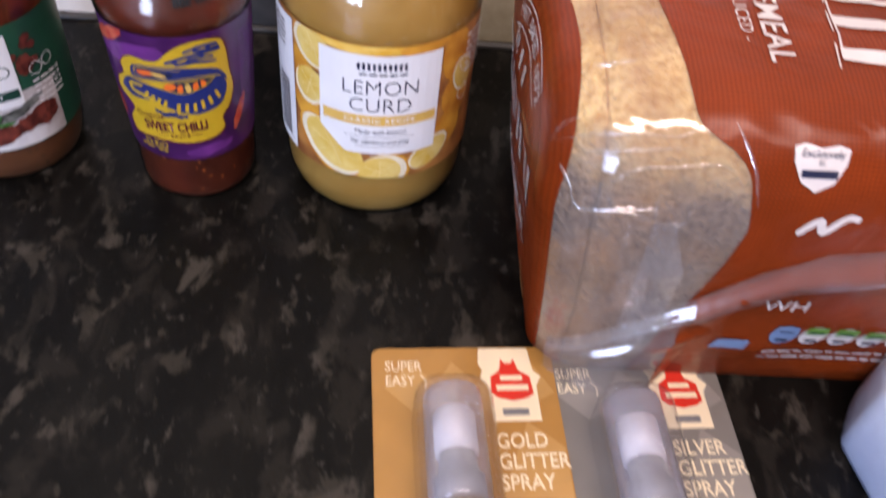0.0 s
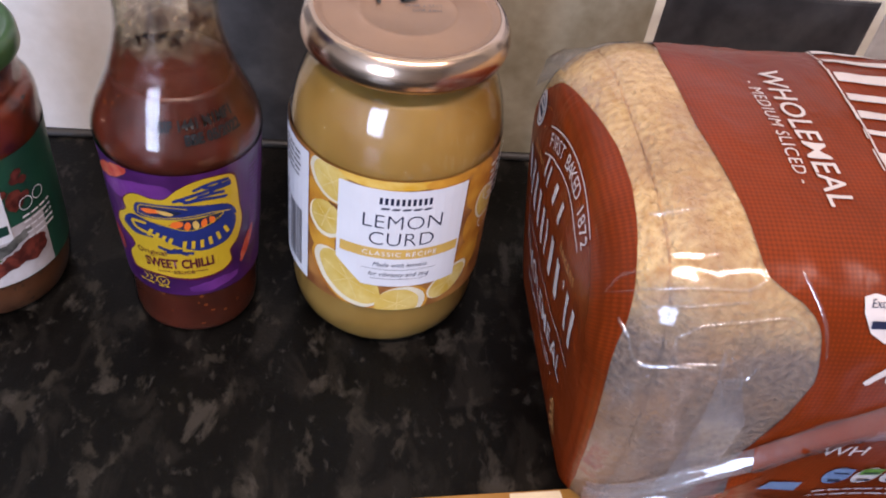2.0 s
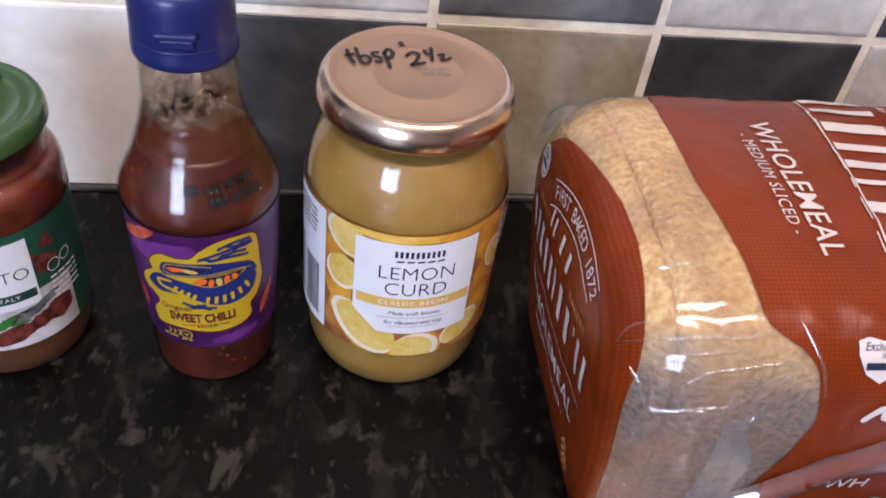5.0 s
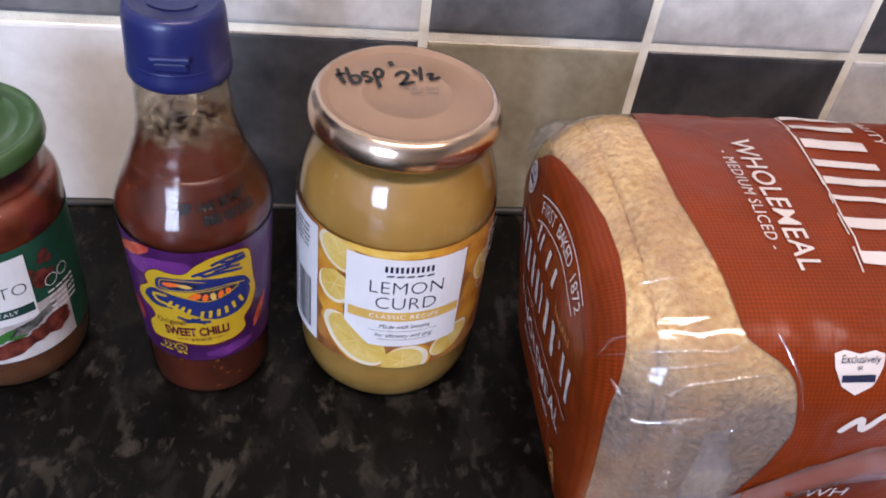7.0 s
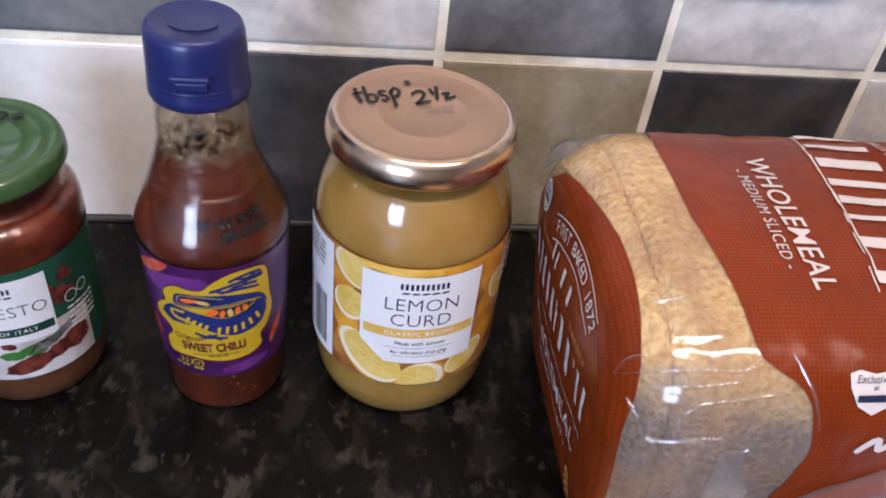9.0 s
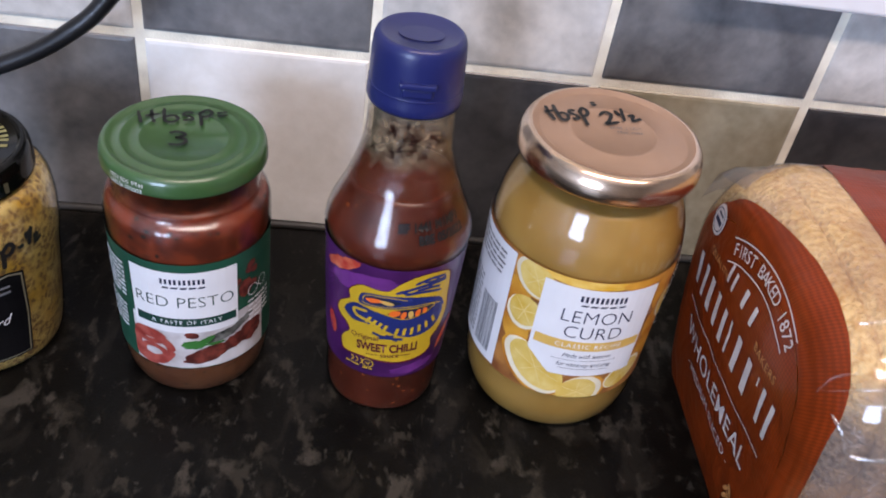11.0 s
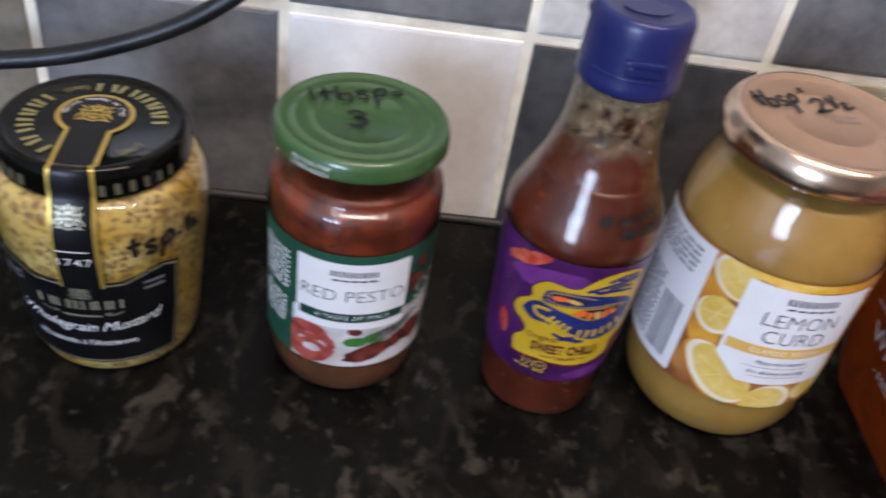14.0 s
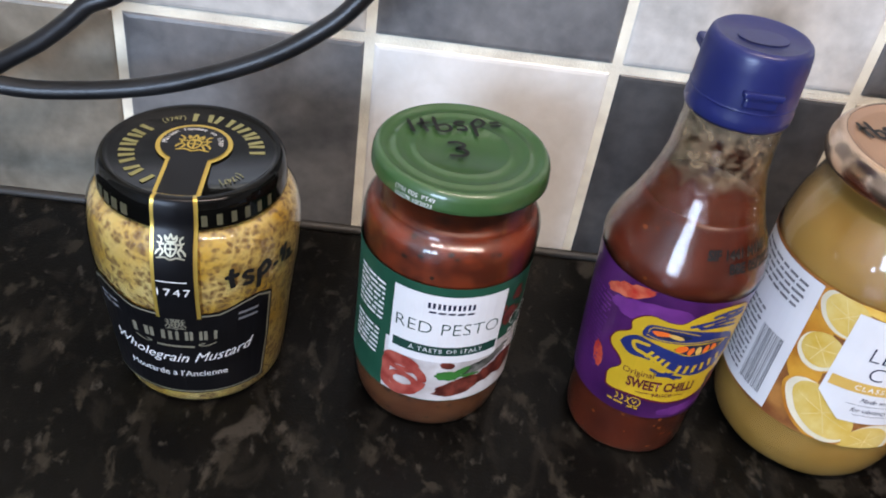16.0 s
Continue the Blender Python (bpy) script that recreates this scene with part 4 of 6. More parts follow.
def build_chilli():
    j = thing("sweet_chilli_bottle", "glass bottle of sweet chilli sauce with blue flip cap", "bottle", -0.0862, -0.0942, 0)
    prof = smooth_profile([(0.0, 0.0014), (0.016, 0.0012), (0.0215, 0.0002), (0.0236, 0.0020), (0.0242, 0.0080), (0.0243, 0.0180), (0.0256, 0.0400), (0.0267, 0.0600), (0.0275, 0.0780),
                           (0.0283, 0.0825), (0.0278, 0.0865), (0.0256, 0.0920), (0.0222, 0.0990), (0.0188, 0.1080), (0.0166, 0.1160), (0.0153, 0.1240), (0.0147, 0.1300), (0.0149, 0.1330), (0.0146, 0.1350), (0.0140, 0.1400)], 4)
    prof = [(r * float(np.interp(zz, [0.0, 0.118, 0.128], [0.952, 0.952, 1.0])), zz) for r, zz in prof]
    rad = Rad(prof[8:], 0.0252)
    part("glass", lathe(shell(prof, 0.0004)), GLASS_TINT, j, "clear glass", True)
    inn = filling(prof, 0.1035)
    part("sauce", lathe(inn + [(inn[-1][0] * 0.6, 0.1036), (0, 0.1034)], wobble=0.0012), SAUCE, j, "orange-red chilli sauce", True)
    up = [(max(r - 0.0008, 0), z) for r, z in prof if 0.1020 < z < 0.1335]
    part("smears", lathe(up), SMEAR, j, "sauce film and smears inside the neck", True)
    rnd = random.Random(9)
    fl = []
    for k in range(46):
        a, z = rnd.uniform(-85, 85), rnd.uniform(0.004, 0.101)
        fl.append(flat(blob(radians(a) * 0.0265, z, rnd.uniform(0.0004, 0.0013), rnd.uniform(0.0003, 0.0008), k, 0.4, 8)))
    small("chilli_flakes", wrapped(joined(*fl), Rad(inn[6:], 0.0252), 0, 0.0001), CHILLI_BIT, j)
    # cap
    part("cap", lathe([(0.0148, 0.1346), (0.0155, 0.1341), (0.0158, 0.1349), (0.0158, 0.1372), (0.0156, 0.1382), (0.0155, 0.1400), (0.0152, 0.1505), (0.0149, 0.1543), (0.0143, 0.1562), (0.0134, 0.1570),
                       (0.0126, 0.1570), (0.0116, 0.1564), (0.0, 0.1562)]), BLUE_CAP, j, "blue plastic flip cap", True)
    part("cap_seam", lathe([(0.01545, 0.1398), (0.01562, 0.1400), (0.01562, 0.1404), (0.01540, 0.1406)]), BLUE_CAP, j, smooth=True)
    th = box(-0.0058, 0.0058, -0.0166, -0.0135, 0.1448, 0.1468, 0.0006)
    part("thumb_lip", joined(th, box(-0.0050, 0.0050, -0.0159, -0.0135, 0.1415, 0.1449, 0.0008)), BLUE_CAP, j)
    part("hinge", box(-0.0125, 0.0125, 0.0095, 0.0178, 0.1455, 0.1490, 0.001), BLUE_CAP, j)
    part("thumb_dish", lifted(flat(disc(0, -0.001, 0.0072, 0.0052)), 0.1566), BLUE_CAP, j)
    part("code_print", wrapped(joined(turned(text("SIF 1441 M1MF1", 0.0042, "LEFT", bold=0.0002, sx=0.92), 3, -0.0015, 0.0960), turned(text("BBE 05/2022", 0.0042, "LEFT", bold=0.0002, sx=0.88), 2, 0.0063, 0.0922)), rad, 0, 0.0008), BLACK_INK, j, "dark print SIF 1441 BBE 05/2022")
    f = 2.0
    part("label", sheet(rad, -160, 160, 0.0228, 0.0802, 0.0002, facing=f, na=96), PURPLE, j, "purple label")
    part("label_edge", sheet(rad, -160, 160, 0.0802, 0.0804, 0.0003, facing=f, na=96, nz=1), VIOLET, j, "pale edge of the label")
    for x, y, rx, ry, ang, sd in ((-0.0130, 0.0705, 0.0135, 0.0042, 14, 3), (0.0110, 0.0272, 0.0095, 0.0026, 8, 6)):
        part("violet_swirl", wrapped(turned(flat(blob(0, 0, rx, ry, sd, 0.3)), ang, x, y), rad, f, 0.0003), VIOLET, j)
    for x, y, rx, ry, ang in ((-0.0215, 0.0752, 0.0088, 0.0026, 28), (-0.0262, 0.0420, 0.0022, 0.0052, 12), (0.0250, 0.0400, 0.0018, 0.0075, -24)):
        part("chilli_print", wrapped(turned(flat(blob(0, 0, rx, ry, 5, 0.35)), ang, x, y), rad, f, 0.0004), CHILLI_RED, j)
    # badge: plain shapes only
    edge = [(-22.6, 52.8), (-21.0, 57.0), (-16.8, 61.2), (-17.2, 64.9), (-14.6, 68.6), (-11.4, 70.4), (-6.5, 69.9), (-2.5, 70.4), (1.0, 74.0), (6.0, 77.2), (12.1, 78.0), (18.6, 76.2), (20.4, 71.0), (21.2, 62.0),
            (22.3, 54.0), (20.3, 46.5), (16.9, 42.2), (17.4, 36.8), (13.3, 33.6), (4.8, 32.4), (-0.8, 32.7), (-9.9, 33.4), (-18.3, 32.6), (-19.8, 35.0), (-19.8, 39.5), (-16.4, 44.4), (-17.6, 47.8), (-21.4, 50.3)]
    part("badge_edge", wrapped(flat(closed([(x * 1.035, 55 + (y - 55.4) * 1.03) for x, y in edge])), rad, f, 0.00042), PLUM_INK, j)
    part("badge", wrapped(flat(closed(edge)), rad, f, 0.00054), YELLOW, j)
    hull = [(-19.2, 54.3), (-17.4, 58.0), (-12.9, 60.6), (-3.3, 58.2), (3.0, 56.2), (8.0, 57.0), (13.1, 60.3), (17.0, 60.2), (19.6, 57.0), (18.6, 51.5), (15.6, 47.8), (8.7, 46.2), (3.0, 47.4), (-2.5, 50.0), (-9.0, 51.8), (-15.2, 51.4)]
    deck = [(-13.3, 62.8), (-11.3, 67.0), (-2.2, 68.0), (6.6, 67.4), (16.5, 64.6), (20.0, 58.6), (16.8, 59.8), (10.4, 62.2), (-1.8, 61.6), (-8.7, 61.2), (-12.4, 61.2)]
    for shape in (hull, deck):
        part("badge_swoosh", wrapped(flat(closed(shape)), rad, f, 0.00064), BADGE_BLUE, j)
    part("badge_gap", wrapped(joined(flat(closed([(-11.0, 65.4), (-6.0, 66.6), (2.0, 65.0), (-1.5, 63.2), (-8.5, 62.8)])), flat(closed([(-2.3, 58.9), (1.0, 61.2), (8.0, 61.6), (14.0, 62.2), (13.6, 58.8), (8.0, 56.8), (3.0, 56.4)]))), rad, f, 0.00068), NAVY, j)
    for x, y, rx, ry, ang, sd in ((-7.5, 64.6, 3.0, 1.1, 8, 20), (-3.0, 64.4, 2.6, 0.9, -14, 21), (0.2, 59.4, 2.2, 1.5, 20, 22), (3.4, 58.6, 1.0, 1.9, -10, 23), (6.0, 58.8, 1.0, 2.0, 6, 24), (8.6, 59.2, 1.0, 2.0, -6, 25), (11.2, 59.8, 1.0, 1.7, 10, 26)):
        part("badge_flame", wrapped(turned(flat(blob(0, 0, rx / 1000, ry / 1000, sd, 0.35, 16)), ang, x / 1000, y / 1000), rad, f, 0.00072), BADGE_ORANGE if sd % 3 else GOLD_INK, j)
    part("badge_line", wrapped(stroke(mm([(-12.0, 62.6), (-8.5, 61.9), (-1.8, 62.3), (10.4, 63.2), (17.5, 61.4)], [(-13.0, 60.9), (-3.3, 58.6), (3.0, 56.6), (8.0, 57.3), (13.6, 60.2), (14.6, 62.0), (8.0, 62.2)], [(-11.6, 63.4), (-10.2, 66.4), (-2.4, 67.2), (4.0, 66.2)]), 0.00035), rad, f, 0.00075), YELLOW, j)
    part("badge_swoosh", wrapped(stroke(mm([(-9.5, 58.2), (-14.5, 57.6), (-13.6, 54.6), (-8.6, 53.4), (-4.0, 50.4)]), 0.0013), rad, f, 0.00070), YELLOW, j)
    part("badge_crest", wrapped(stroke(mm([(-0.2, 69.6), (5.0, 71.6), (10.4, 72.8), (18.3, 72.8)], [(3.0, 69.0), (9.5, 69.6), (16.7, 68.2)], [(6.0, 73.8), (11.0, 75.6), (17.4, 75.2)], [(7.0, 70.8), (12.0, 71.2), (15.8, 70.4)], [(9.0, 74.6), (12.5, 73.8), (15.0, 74.6)],
                                           [(1.5, 70.6), (4.5, 69.4), (7.5, 70.4)], [(11.0, 71.8), (13.5, 73.2), (18.0, 74.0)], [(-7.0, 48.0), (-3.0, 46.6), (1.0, 47.4)], [(-4.5, 45.6), (0.0, 46.0), (4.5, 45.4)], [(-2.0, 47.6), (0.6, 45.8), (2.6, 44.8)]), 0.0012), rad, f, 0.00070), BADGE_BLUE, j)
    # the name becomes slanted bars along the hull
    marks = [(-9.0, 54.4, -22), (-7.0, 53.2, -22), (-4.9, 52.2, -18), (-2.8, 51.2, -14), (1.6, 49.8, -4), (4.4, 49.6, 0), (7.2, 49.7, 4), (10.0, 50.4, 12), (12.8, 51.6, 20), (15.6, 53.4, 28)]
    pieces("brand_bar", [turned(flat([(-0.00065, -0.0019), (0.00055, -0.0019), (0.00095, 0.0019), (-0.00025, 0.0019)]), a, x / 1000, y / 1000) for x, y, a in marks], lambda q: wrapped(q, rad, f, 0.00076), YELLOW, j)
    part("lettering", wrapped(joined(turned(text("SWEET CHILLI", 0.0062, spacing=0.98, bold=0.0002, sx=0.62), 3, -0.0010, 0.0398), turned(text("sauce", 0.0034), 3, 0.0004, 0.0361), turned(text("Original", 0.0038, sx=0.9), 5, -0.0100, 0.0444),
                                     stroke(mm([(-9.0, 35.4), (-3.6, 36.0)], [(4.4, 36.4), (8.6, 36.2)]), 0.0003)), rad, f, 0.00072), PLUM_INK, j, "dark lettering Original SWEET CHILLI sauce")
    small("icons", wrapped(joined(*[ring(-0.0155 + 0.0020 * k, 0.0302, 0.0012, 0.0017, 14, -70, 70) for k in range(3)], ring(-0.0078, 0.0300, 0.0020, 0.0024, 20), stroke(mm([(-8.6, 30.8), (-7.8, 29.2), (-7.0, 30.8)]), 0.0004), bars(-0.0175, -0.0115, [0.0274], 0.0008), bars(-0.0098, -0.0058, [0.0270], 0.0008)), rad, f, 0.0006), YELLOW, j)
    small("small_print", wrapped(joined(bars(-0.0400, -0.0262, [0.068 - 0.0019 * k for k in range(18)], 0.0008, seed=3), bars(0.0265, 0.0400, [0.074 - 0.0019 * k for k in range(20)], 0.0008, seed=2)), rad, f, 0.0004), VIOLET, j)


build_chilli()

# ---------------------------------------------------------------- wholegrain mustard
def mustard_mat():
    m = mat("wholegrain_mustard", (0.52, 0.31, 0.040), 0.4, second=(0.68, 0.51, 0.20), mixscale=70, sss=0.15)
    nt = m.node_tree
    p = nt.nodes["Principled BSDF"]
    tc = nt.nodes.new("ShaderNodeTexCoord")
    v = nt.nodes.new("ShaderNodeTexVoronoi")
    v.inputs["Scale"].default_value = 430
    v.inputs["Randomness"].default_value = 1.0
    dn = nt.nodes.new("ShaderNodeTexNoise")
    dn.inputs["Scale"].default_value, dn.inputs["Detail"].default_value = 260, 3
    nt.links.new(tc.outputs["Object"], dn.inputs["Vector"])
    dv = nt.nodes.new("ShaderNodeVectorMath")
    dv.operation = "MULTIPLY_ADD"
    dv.inputs[1].default_value = (0.006, 0.006, 0.005)
    nt.links.new(dn.outputs["Color"], dv.inputs[0])
    nt.links.new(tc.outputs["Object"], dv.inputs[2])
    nt.links.new(dv.outputs[0], v.inputs["Vector"])
    sep = nt.nodes.new("ShaderNodeSeparateColor")
    nt.links.new(v.outputs["Color"], sep.inputs[0])
    pick = nt.nodes.new("ShaderNodeMath")
    pick.operation = "GREATER_THAN"
    pick.inputs[1].default_value = 0.28
    nt.links.new(sep.outputs[0], pick.inputs[0])
    near = nt.nodes.new("ShaderNodeMapRange")
    near.inputs["From Min"].default_value, near.inputs["From Max"].default_value = 0.80, 0.25
    nt.links.new(v.outputs["Distance"], near.inputs["Value"])
    f = nt.nodes.new("ShaderNodeMath")
    f.operation = "MULTIPLY"
    nt.links.new(pick.outputs[0], f.inputs[0])
    nt.links.new(near.outputs[0], f.inputs[1])
    x = nt.nodes.new("ShaderNodeMix")
    x.data_type = "RGBA"
    old = p.inputs["Base Color"].links[0].from_socket
    nt.links.new(f.outputs[0], x.inputs["Factor"])
    nt.links.new(old, x.inputs["A"])
    x.inputs["B"].default_value = (0.21, 0.115, 0.042, 1)
    nt.links.new(x.outputs["Result"], p.inputs["Base Color"])
    return m


MUSTARD = mustard_mat()
BLACK_LID = mat("black_lacquer", (0.0025, 0.0025, 0.0022), 0.07, var=0.1, bump=0.01, spec=0.22)
BLACK_LABEL = mat("black_label", (0.005, 0.005, 0.006), 0.30, var=0.2, spec=0.22)
GOLD_FOIL = mat("gold_foil", (0.62, 0.44, 0.09), 0.3, metal=0.6, var=0.08)
DULL_FOIL = mat("dull_gold_print", (0.20, 0.19, 0.07), 0.45, metal=0.0, var=0.15)
FAINT_FOIL = mat("faint_silver_print", (0.20, 0.19, 0.14), 0.45, var=0.15)
RIM_PRINT = mat("dark_rim_print", (0.085, 0.078, 0.045), 0.4, var=0.15)
PALE_FOIL = mat("pale_gold_foil", (0.38, 0.36, 0.26), 0.4, metal=0.4, var=0.1)


def arc_text(body, size, radius, mid_deg, spread, flip=False):
    """Letters set one by one round a circle; mid_deg counts from +x."""
    out = []
    n = len(body)
    for i, ch in enumerate(body):
        if ch == " ":
            continue
        a = mid_deg + (0.5 - (i + 0.5) / n) * spread * (-1 if flip else 1)
        out.append(turned(text(ch, size), a - 90 + (180 if flip else 0), radius * math.cos(radians(a)), radius * math.sin(radians(a))))
    return joined(*out)


def crest_shape(s):
    """A coat of arms: shield, crown, two supporters and a ribbon, s wide."""
    lines = [[(-0.16, 0.10), (-0.16, -0.14), (0, -0.30), (0.16, -0.14), (0.16, 0.10), (-0.16, 0.10)], [(0, 0.10), (0, -0.28)], [(-0.15, -0.06), (0.15, -0.06)],
             [(-0.16, 0.18), (-0.20, 0.36), (-0.08, 0.24), (0, 0.42), (0.08, 0.24), (0.20, 0.36), (0.16, 0.18), (-0.16, 0.18)]]
    for d in (-1, 1):
        lines += [[(d * 0.44, 0.34), (d * 0.30, 0.22), (d * 0.36, 0.02), (d * 0.24, -0.14), (d * 0.34, -0.32)], [(d * 0.20, 0.10), (d * 0.32, 0.08), (d * 0.46, 0.14)], [(d * 0.26, -0.06), (d * 0.40, -0.12), (d * 0.48, -0.28)]]
    lines.append([(-0.46, -0.40), (-0.2, -0.34), (0, -0.42), (0.2, -0.34), (0.46, -0.40)])
    return stroke([[(x * s, y * s) for x, y in l] for l in lines], s * 0.062, 3)


def build_mustard():
    j = thing("mustard_jar", "glass jar of wholegrain mustard with black lid and label", "jar", -0.2492, -0.0848, 0)
    prof = smooth_profile([(0.0, 0.0014), (0.021, 0.0012), (0.0265, 0.0002), (0.0292, 0.0030), (0.0305, 0.0090), (0.0320, 0.0250), (0.0336, 0.0420), (0.0350, 0.0540), (0.0354, 0.0620),
                           (0.0352, 0.0690), (0.0343, 0.0742), (0.0327, 0.0774), (0.0306, 0.0792), (0.0288, 0.0801), (0.0282, 0.0820), (0.0282, 0.0860)], 4)
    rad = Rad(prof[8:], 0.0335)
    part("glass", lathe(shell(prof, 0.0004)), GLASS, j, "clear glass", True)
    inn = filling(prof, 0.0810)
    part("mustard", lathe(inn + [(inn[-1][0] * 0.6, 0.0815), (0, 0.0815)]), MUSTARD, j, "grainy yellow mustard with dark seeds", True)
    part("lid", lathe([(0.0288, 0.0808), (0.0298, 0.0803), (0.0304, 0.0810), (0.0303, 0.0825), (0.0301, 0.0865), (0.0298, 0.0884), (0.0290, 0.0902), (0.0280, 0.0911), (0.0272, 0.0912), (0.0264, 0.0908), (0.0256, 0.0902),
                       (0.0, 0.0901)]), BLACK_LID, j, "glossy black lid", True)
    lidrad = Rad([(0.0304, 0.0810), (0.0303, 0.0825), (0.0301, 0.0865)], 0.0302)
    z = 0.0903
    # plain bars for the name round the lid, gold on black
    blocks = []
    for start in (104, 246):
        a = start
        for w_ in (0.0070, 0.0062, 0.0028, 0.0046, 0.0046, 0.0052):
            a -= math.degrees(w_ / 0.0204) / 2
            for d in ((-0.36, 0.36) if w_ > 0.003 else (0.0,)):
                blocks.append(turned(flat([(w_ * d - 0.0007, 0.0178), (w_ * d + 0.0007, 0.0178), (w_ * d + 0.0009, 0.0228), (w_ * d - 0.0009, 0.0228)]), a - 90))
            a -= math.degrees(w_ / 0.0204) / 2 + 2.6
    pieces("brand_bar", blocks, lambda q: lifted(q, z), DULL_FOIL, j)
    for mid in (121, -42):
        part("date_print", lifted(arc_text("{1747}", 0.0034, 0.0206, mid, 24), z), DULL_FOIL, j, "dull gold 1747")
    pieces("brand_bar", [*[flat(rect(0.0095 + 0.0046 * k, 0.0113 + 0.0046 * k, 0.0822, 0.0862)) for k in range(6)], *[flat(rect(-0.0330 + 0.0042 * k, -0.0303 + 0.0042 * k, 0.0822, 0.0862)) for k in range(5)]], lambda q: wrapped(q, lidrad, 0, 0.0002), RIM_PRINT, j)
    # keyhole strap over the lid
    f, w, g = 3.0, 0.0058, 0.0013
    def keyhole(r, half, y_end):
        a0 = math.degrees(math.asin(half / r))
        return [(half, y_end), *[(r * math.cos(radians(a)), 0.0030 + r * math.sin(radians(a))) for a in np.linspace(-90 + a0, 270 - a0, 40)], (-half, y_end)]
    part("strap", lifted(turned(flat(keyhole(0.0122, w + g, -0.0262)), f), z + 0.0003), GOLD_FOIL, j, "gold edge of the strap")
    part("strap", lifted(turned(flat(keyhole(0.0107, w, -0.0263)), f), z + 0.0006), BLACK_LABEL, j, "black strap over the lid")
    part("lettering", lifted(turned(arc_text("Maison fondée en 1747", 0.0026, 0.0087, 90, 190), f, -0.0007, 0.0030), z + 0.0008), WHITE_INK, j, "white lettering Maison fondée en 1747")
    part("crest", lifted(turned(turned(crest_shape(0.0116), 0, 0, 0.0032), f), z + 0.0008), GOLD_FOIL, j)
    # strap down the side: over the lid's edge, then down to the label
    sideprof = [(0.0345, 0.0480), (0.0353, 0.0540), (0.0358, 0.0620), (0.0355, 0.0690), (0.0345, 0.0742), (0.0326, 0.0785), (0.0308, 0.0825), (0.0303, 0.0868), (0.0295, 0.0900), (0.0283, 0.0914), (0.0262, 0.0911)]
    def strap(half, off):
        bm = bmesh.new()
        p = smooth_profile(sideprof, 4)
        row = []
        for r, zz in p:
            row.append([bm.verts.new(((r + off) * math.sin(x / max(r, 0.03) + radians(f)), -(r + off) * math.cos(x / max(r, 0.03) + radians(f)), zz + off * 0.4)) for x in np.linspace(-half, half, 9)])
        for a, b in zip(row, row[1:]):
            for k in range(8):
                bm.faces.new((a[k], a[k + 1], b[k + 1], b[k]))
        return bm
    part("strap", strap(w + g, 0.0003), GOLD_FOIL, j, "gold edge of the strap", True)
    part("strap", strap(w, 0.0006), BLACK_LABEL, j, "black strap", True)
    srad = Rad(sideprof, 0.0335)
    part("crest", wrapped(turned(crest_shape(0.0090), 0, -0.0007, 0.0772), srad, f, 0.0009), PALE_FOIL, j)
    part("lettering", wrapped(joined(text("1747", 0.0044, x=-0.0008, y=0.0608, spacing=1.25), flat(rect(-0.0052, 0.0036, 0.0650, 0.0654))), srad, f, 0.0009), WHITE_INK, j, "white lettering 1747")
    # label
    def outline(g):
        return [(-0.0318 - g, 0.0100 - g), (0.0290 + g, 0.0100 - g), (0.0303 + g, 0.0300), (0.0298 + g, 0.0508 + g), (0.0255, 0.0528 + g), (0.0205, 0.0520 + g), (0.0126, 0.0488 + g),
                (-0.0154, 0.0490 + g), (-0.0235, 0.0524 + g), (-0.0290, 0.0532 + g), (-0.0332 - g, 0.0510 + g), (-0.0334 - g, 0.0300)]
    part("label", wrapped(flat(outline(0.0014)), rad, f, 0.0002), BLACK_LABEL, j, "black label")
    part("label_line", wrapped(flat(outline(0.0006)), rad, f, 0.0003), PALE_FOIL, j)
    part("label", wrapped(flat(outline(0.0)), rad, f, 0.0004), BLACK_LABEL, j, "black label")
    at, marks = -0.0165, []
    for w_ in (0.0058, 0.0052, 0.0024, 0.0040, 0.0040, 0.0042):
        marks += stems(at, at + w_, 0.0376, 0.0420, 0.26)
        at += w_ + 0.0005
    pieces("brand_bar", marks + [flat(rect(-0.0083, 0.0042, 0.0339, 0.0348))], lambda q: wrapped(q, rad, f, 0.0006), FAINT_FOIL, j)
    part("flourish", wrapped(stroke(mm([(-16.0, 36.0), (-12.5, 34.6), (-10.0, 35.2), (-12.0, 36.0)], [(11.5, 36.0), (8.0, 34.6), (5.6, 35.2), (7.6, 36.0)]), 0.0005), rad, f, 0.0006), FAINT_FOIL, j)
    part("crest", wrapped(turned(crest_shape(0.0068), 0, -0.0012, 0.0458), rad, f, 0.0006), FAINT_FOIL, j)
    # flowing script on a shallow arc
    script = text("Wholegrain Mustard", 0.0066, shear=0.42, sx=0.90)
    for v in script.verts:
        v.co = Vector((v.co.x - 0.0018, v.co.y + 0.0282 + 5.0 * (v.co.x - 0.001) ** 2, 0))
    part("lettering", wrapped(script, rad, f, 0.0006), WHITE_INK, j, "white lettering Wholegrain Mustard")
    part("lettering", wrapped(text("Moutarde à l'Ancienne", 0.0042, x=-0.0030, y=0.0200, sx=0.94), rad, f, 0.0006), WHITE_INK, j, "white lettering Moutarde à l'Ancienne")
    small("corner_print", wrapped(joined(bars(0.0185, 0.0275, [0.0478, 0.0450], 0.0012, seed=2), bars(-0.0300, -0.0215, [0.0478, 0.0450], 0.0012, seed=3)), rad, f, 0.0006), GREY_INK, j)
    part("handwriting", wrapped(pen("tsp-h", 0.0086, 0.0017, 0.0142, 0.0602, rise=0.02, sx=1.08), rad, f, 0.0005), BLACK_INK, j, "black marker writing tsp - 1/2")


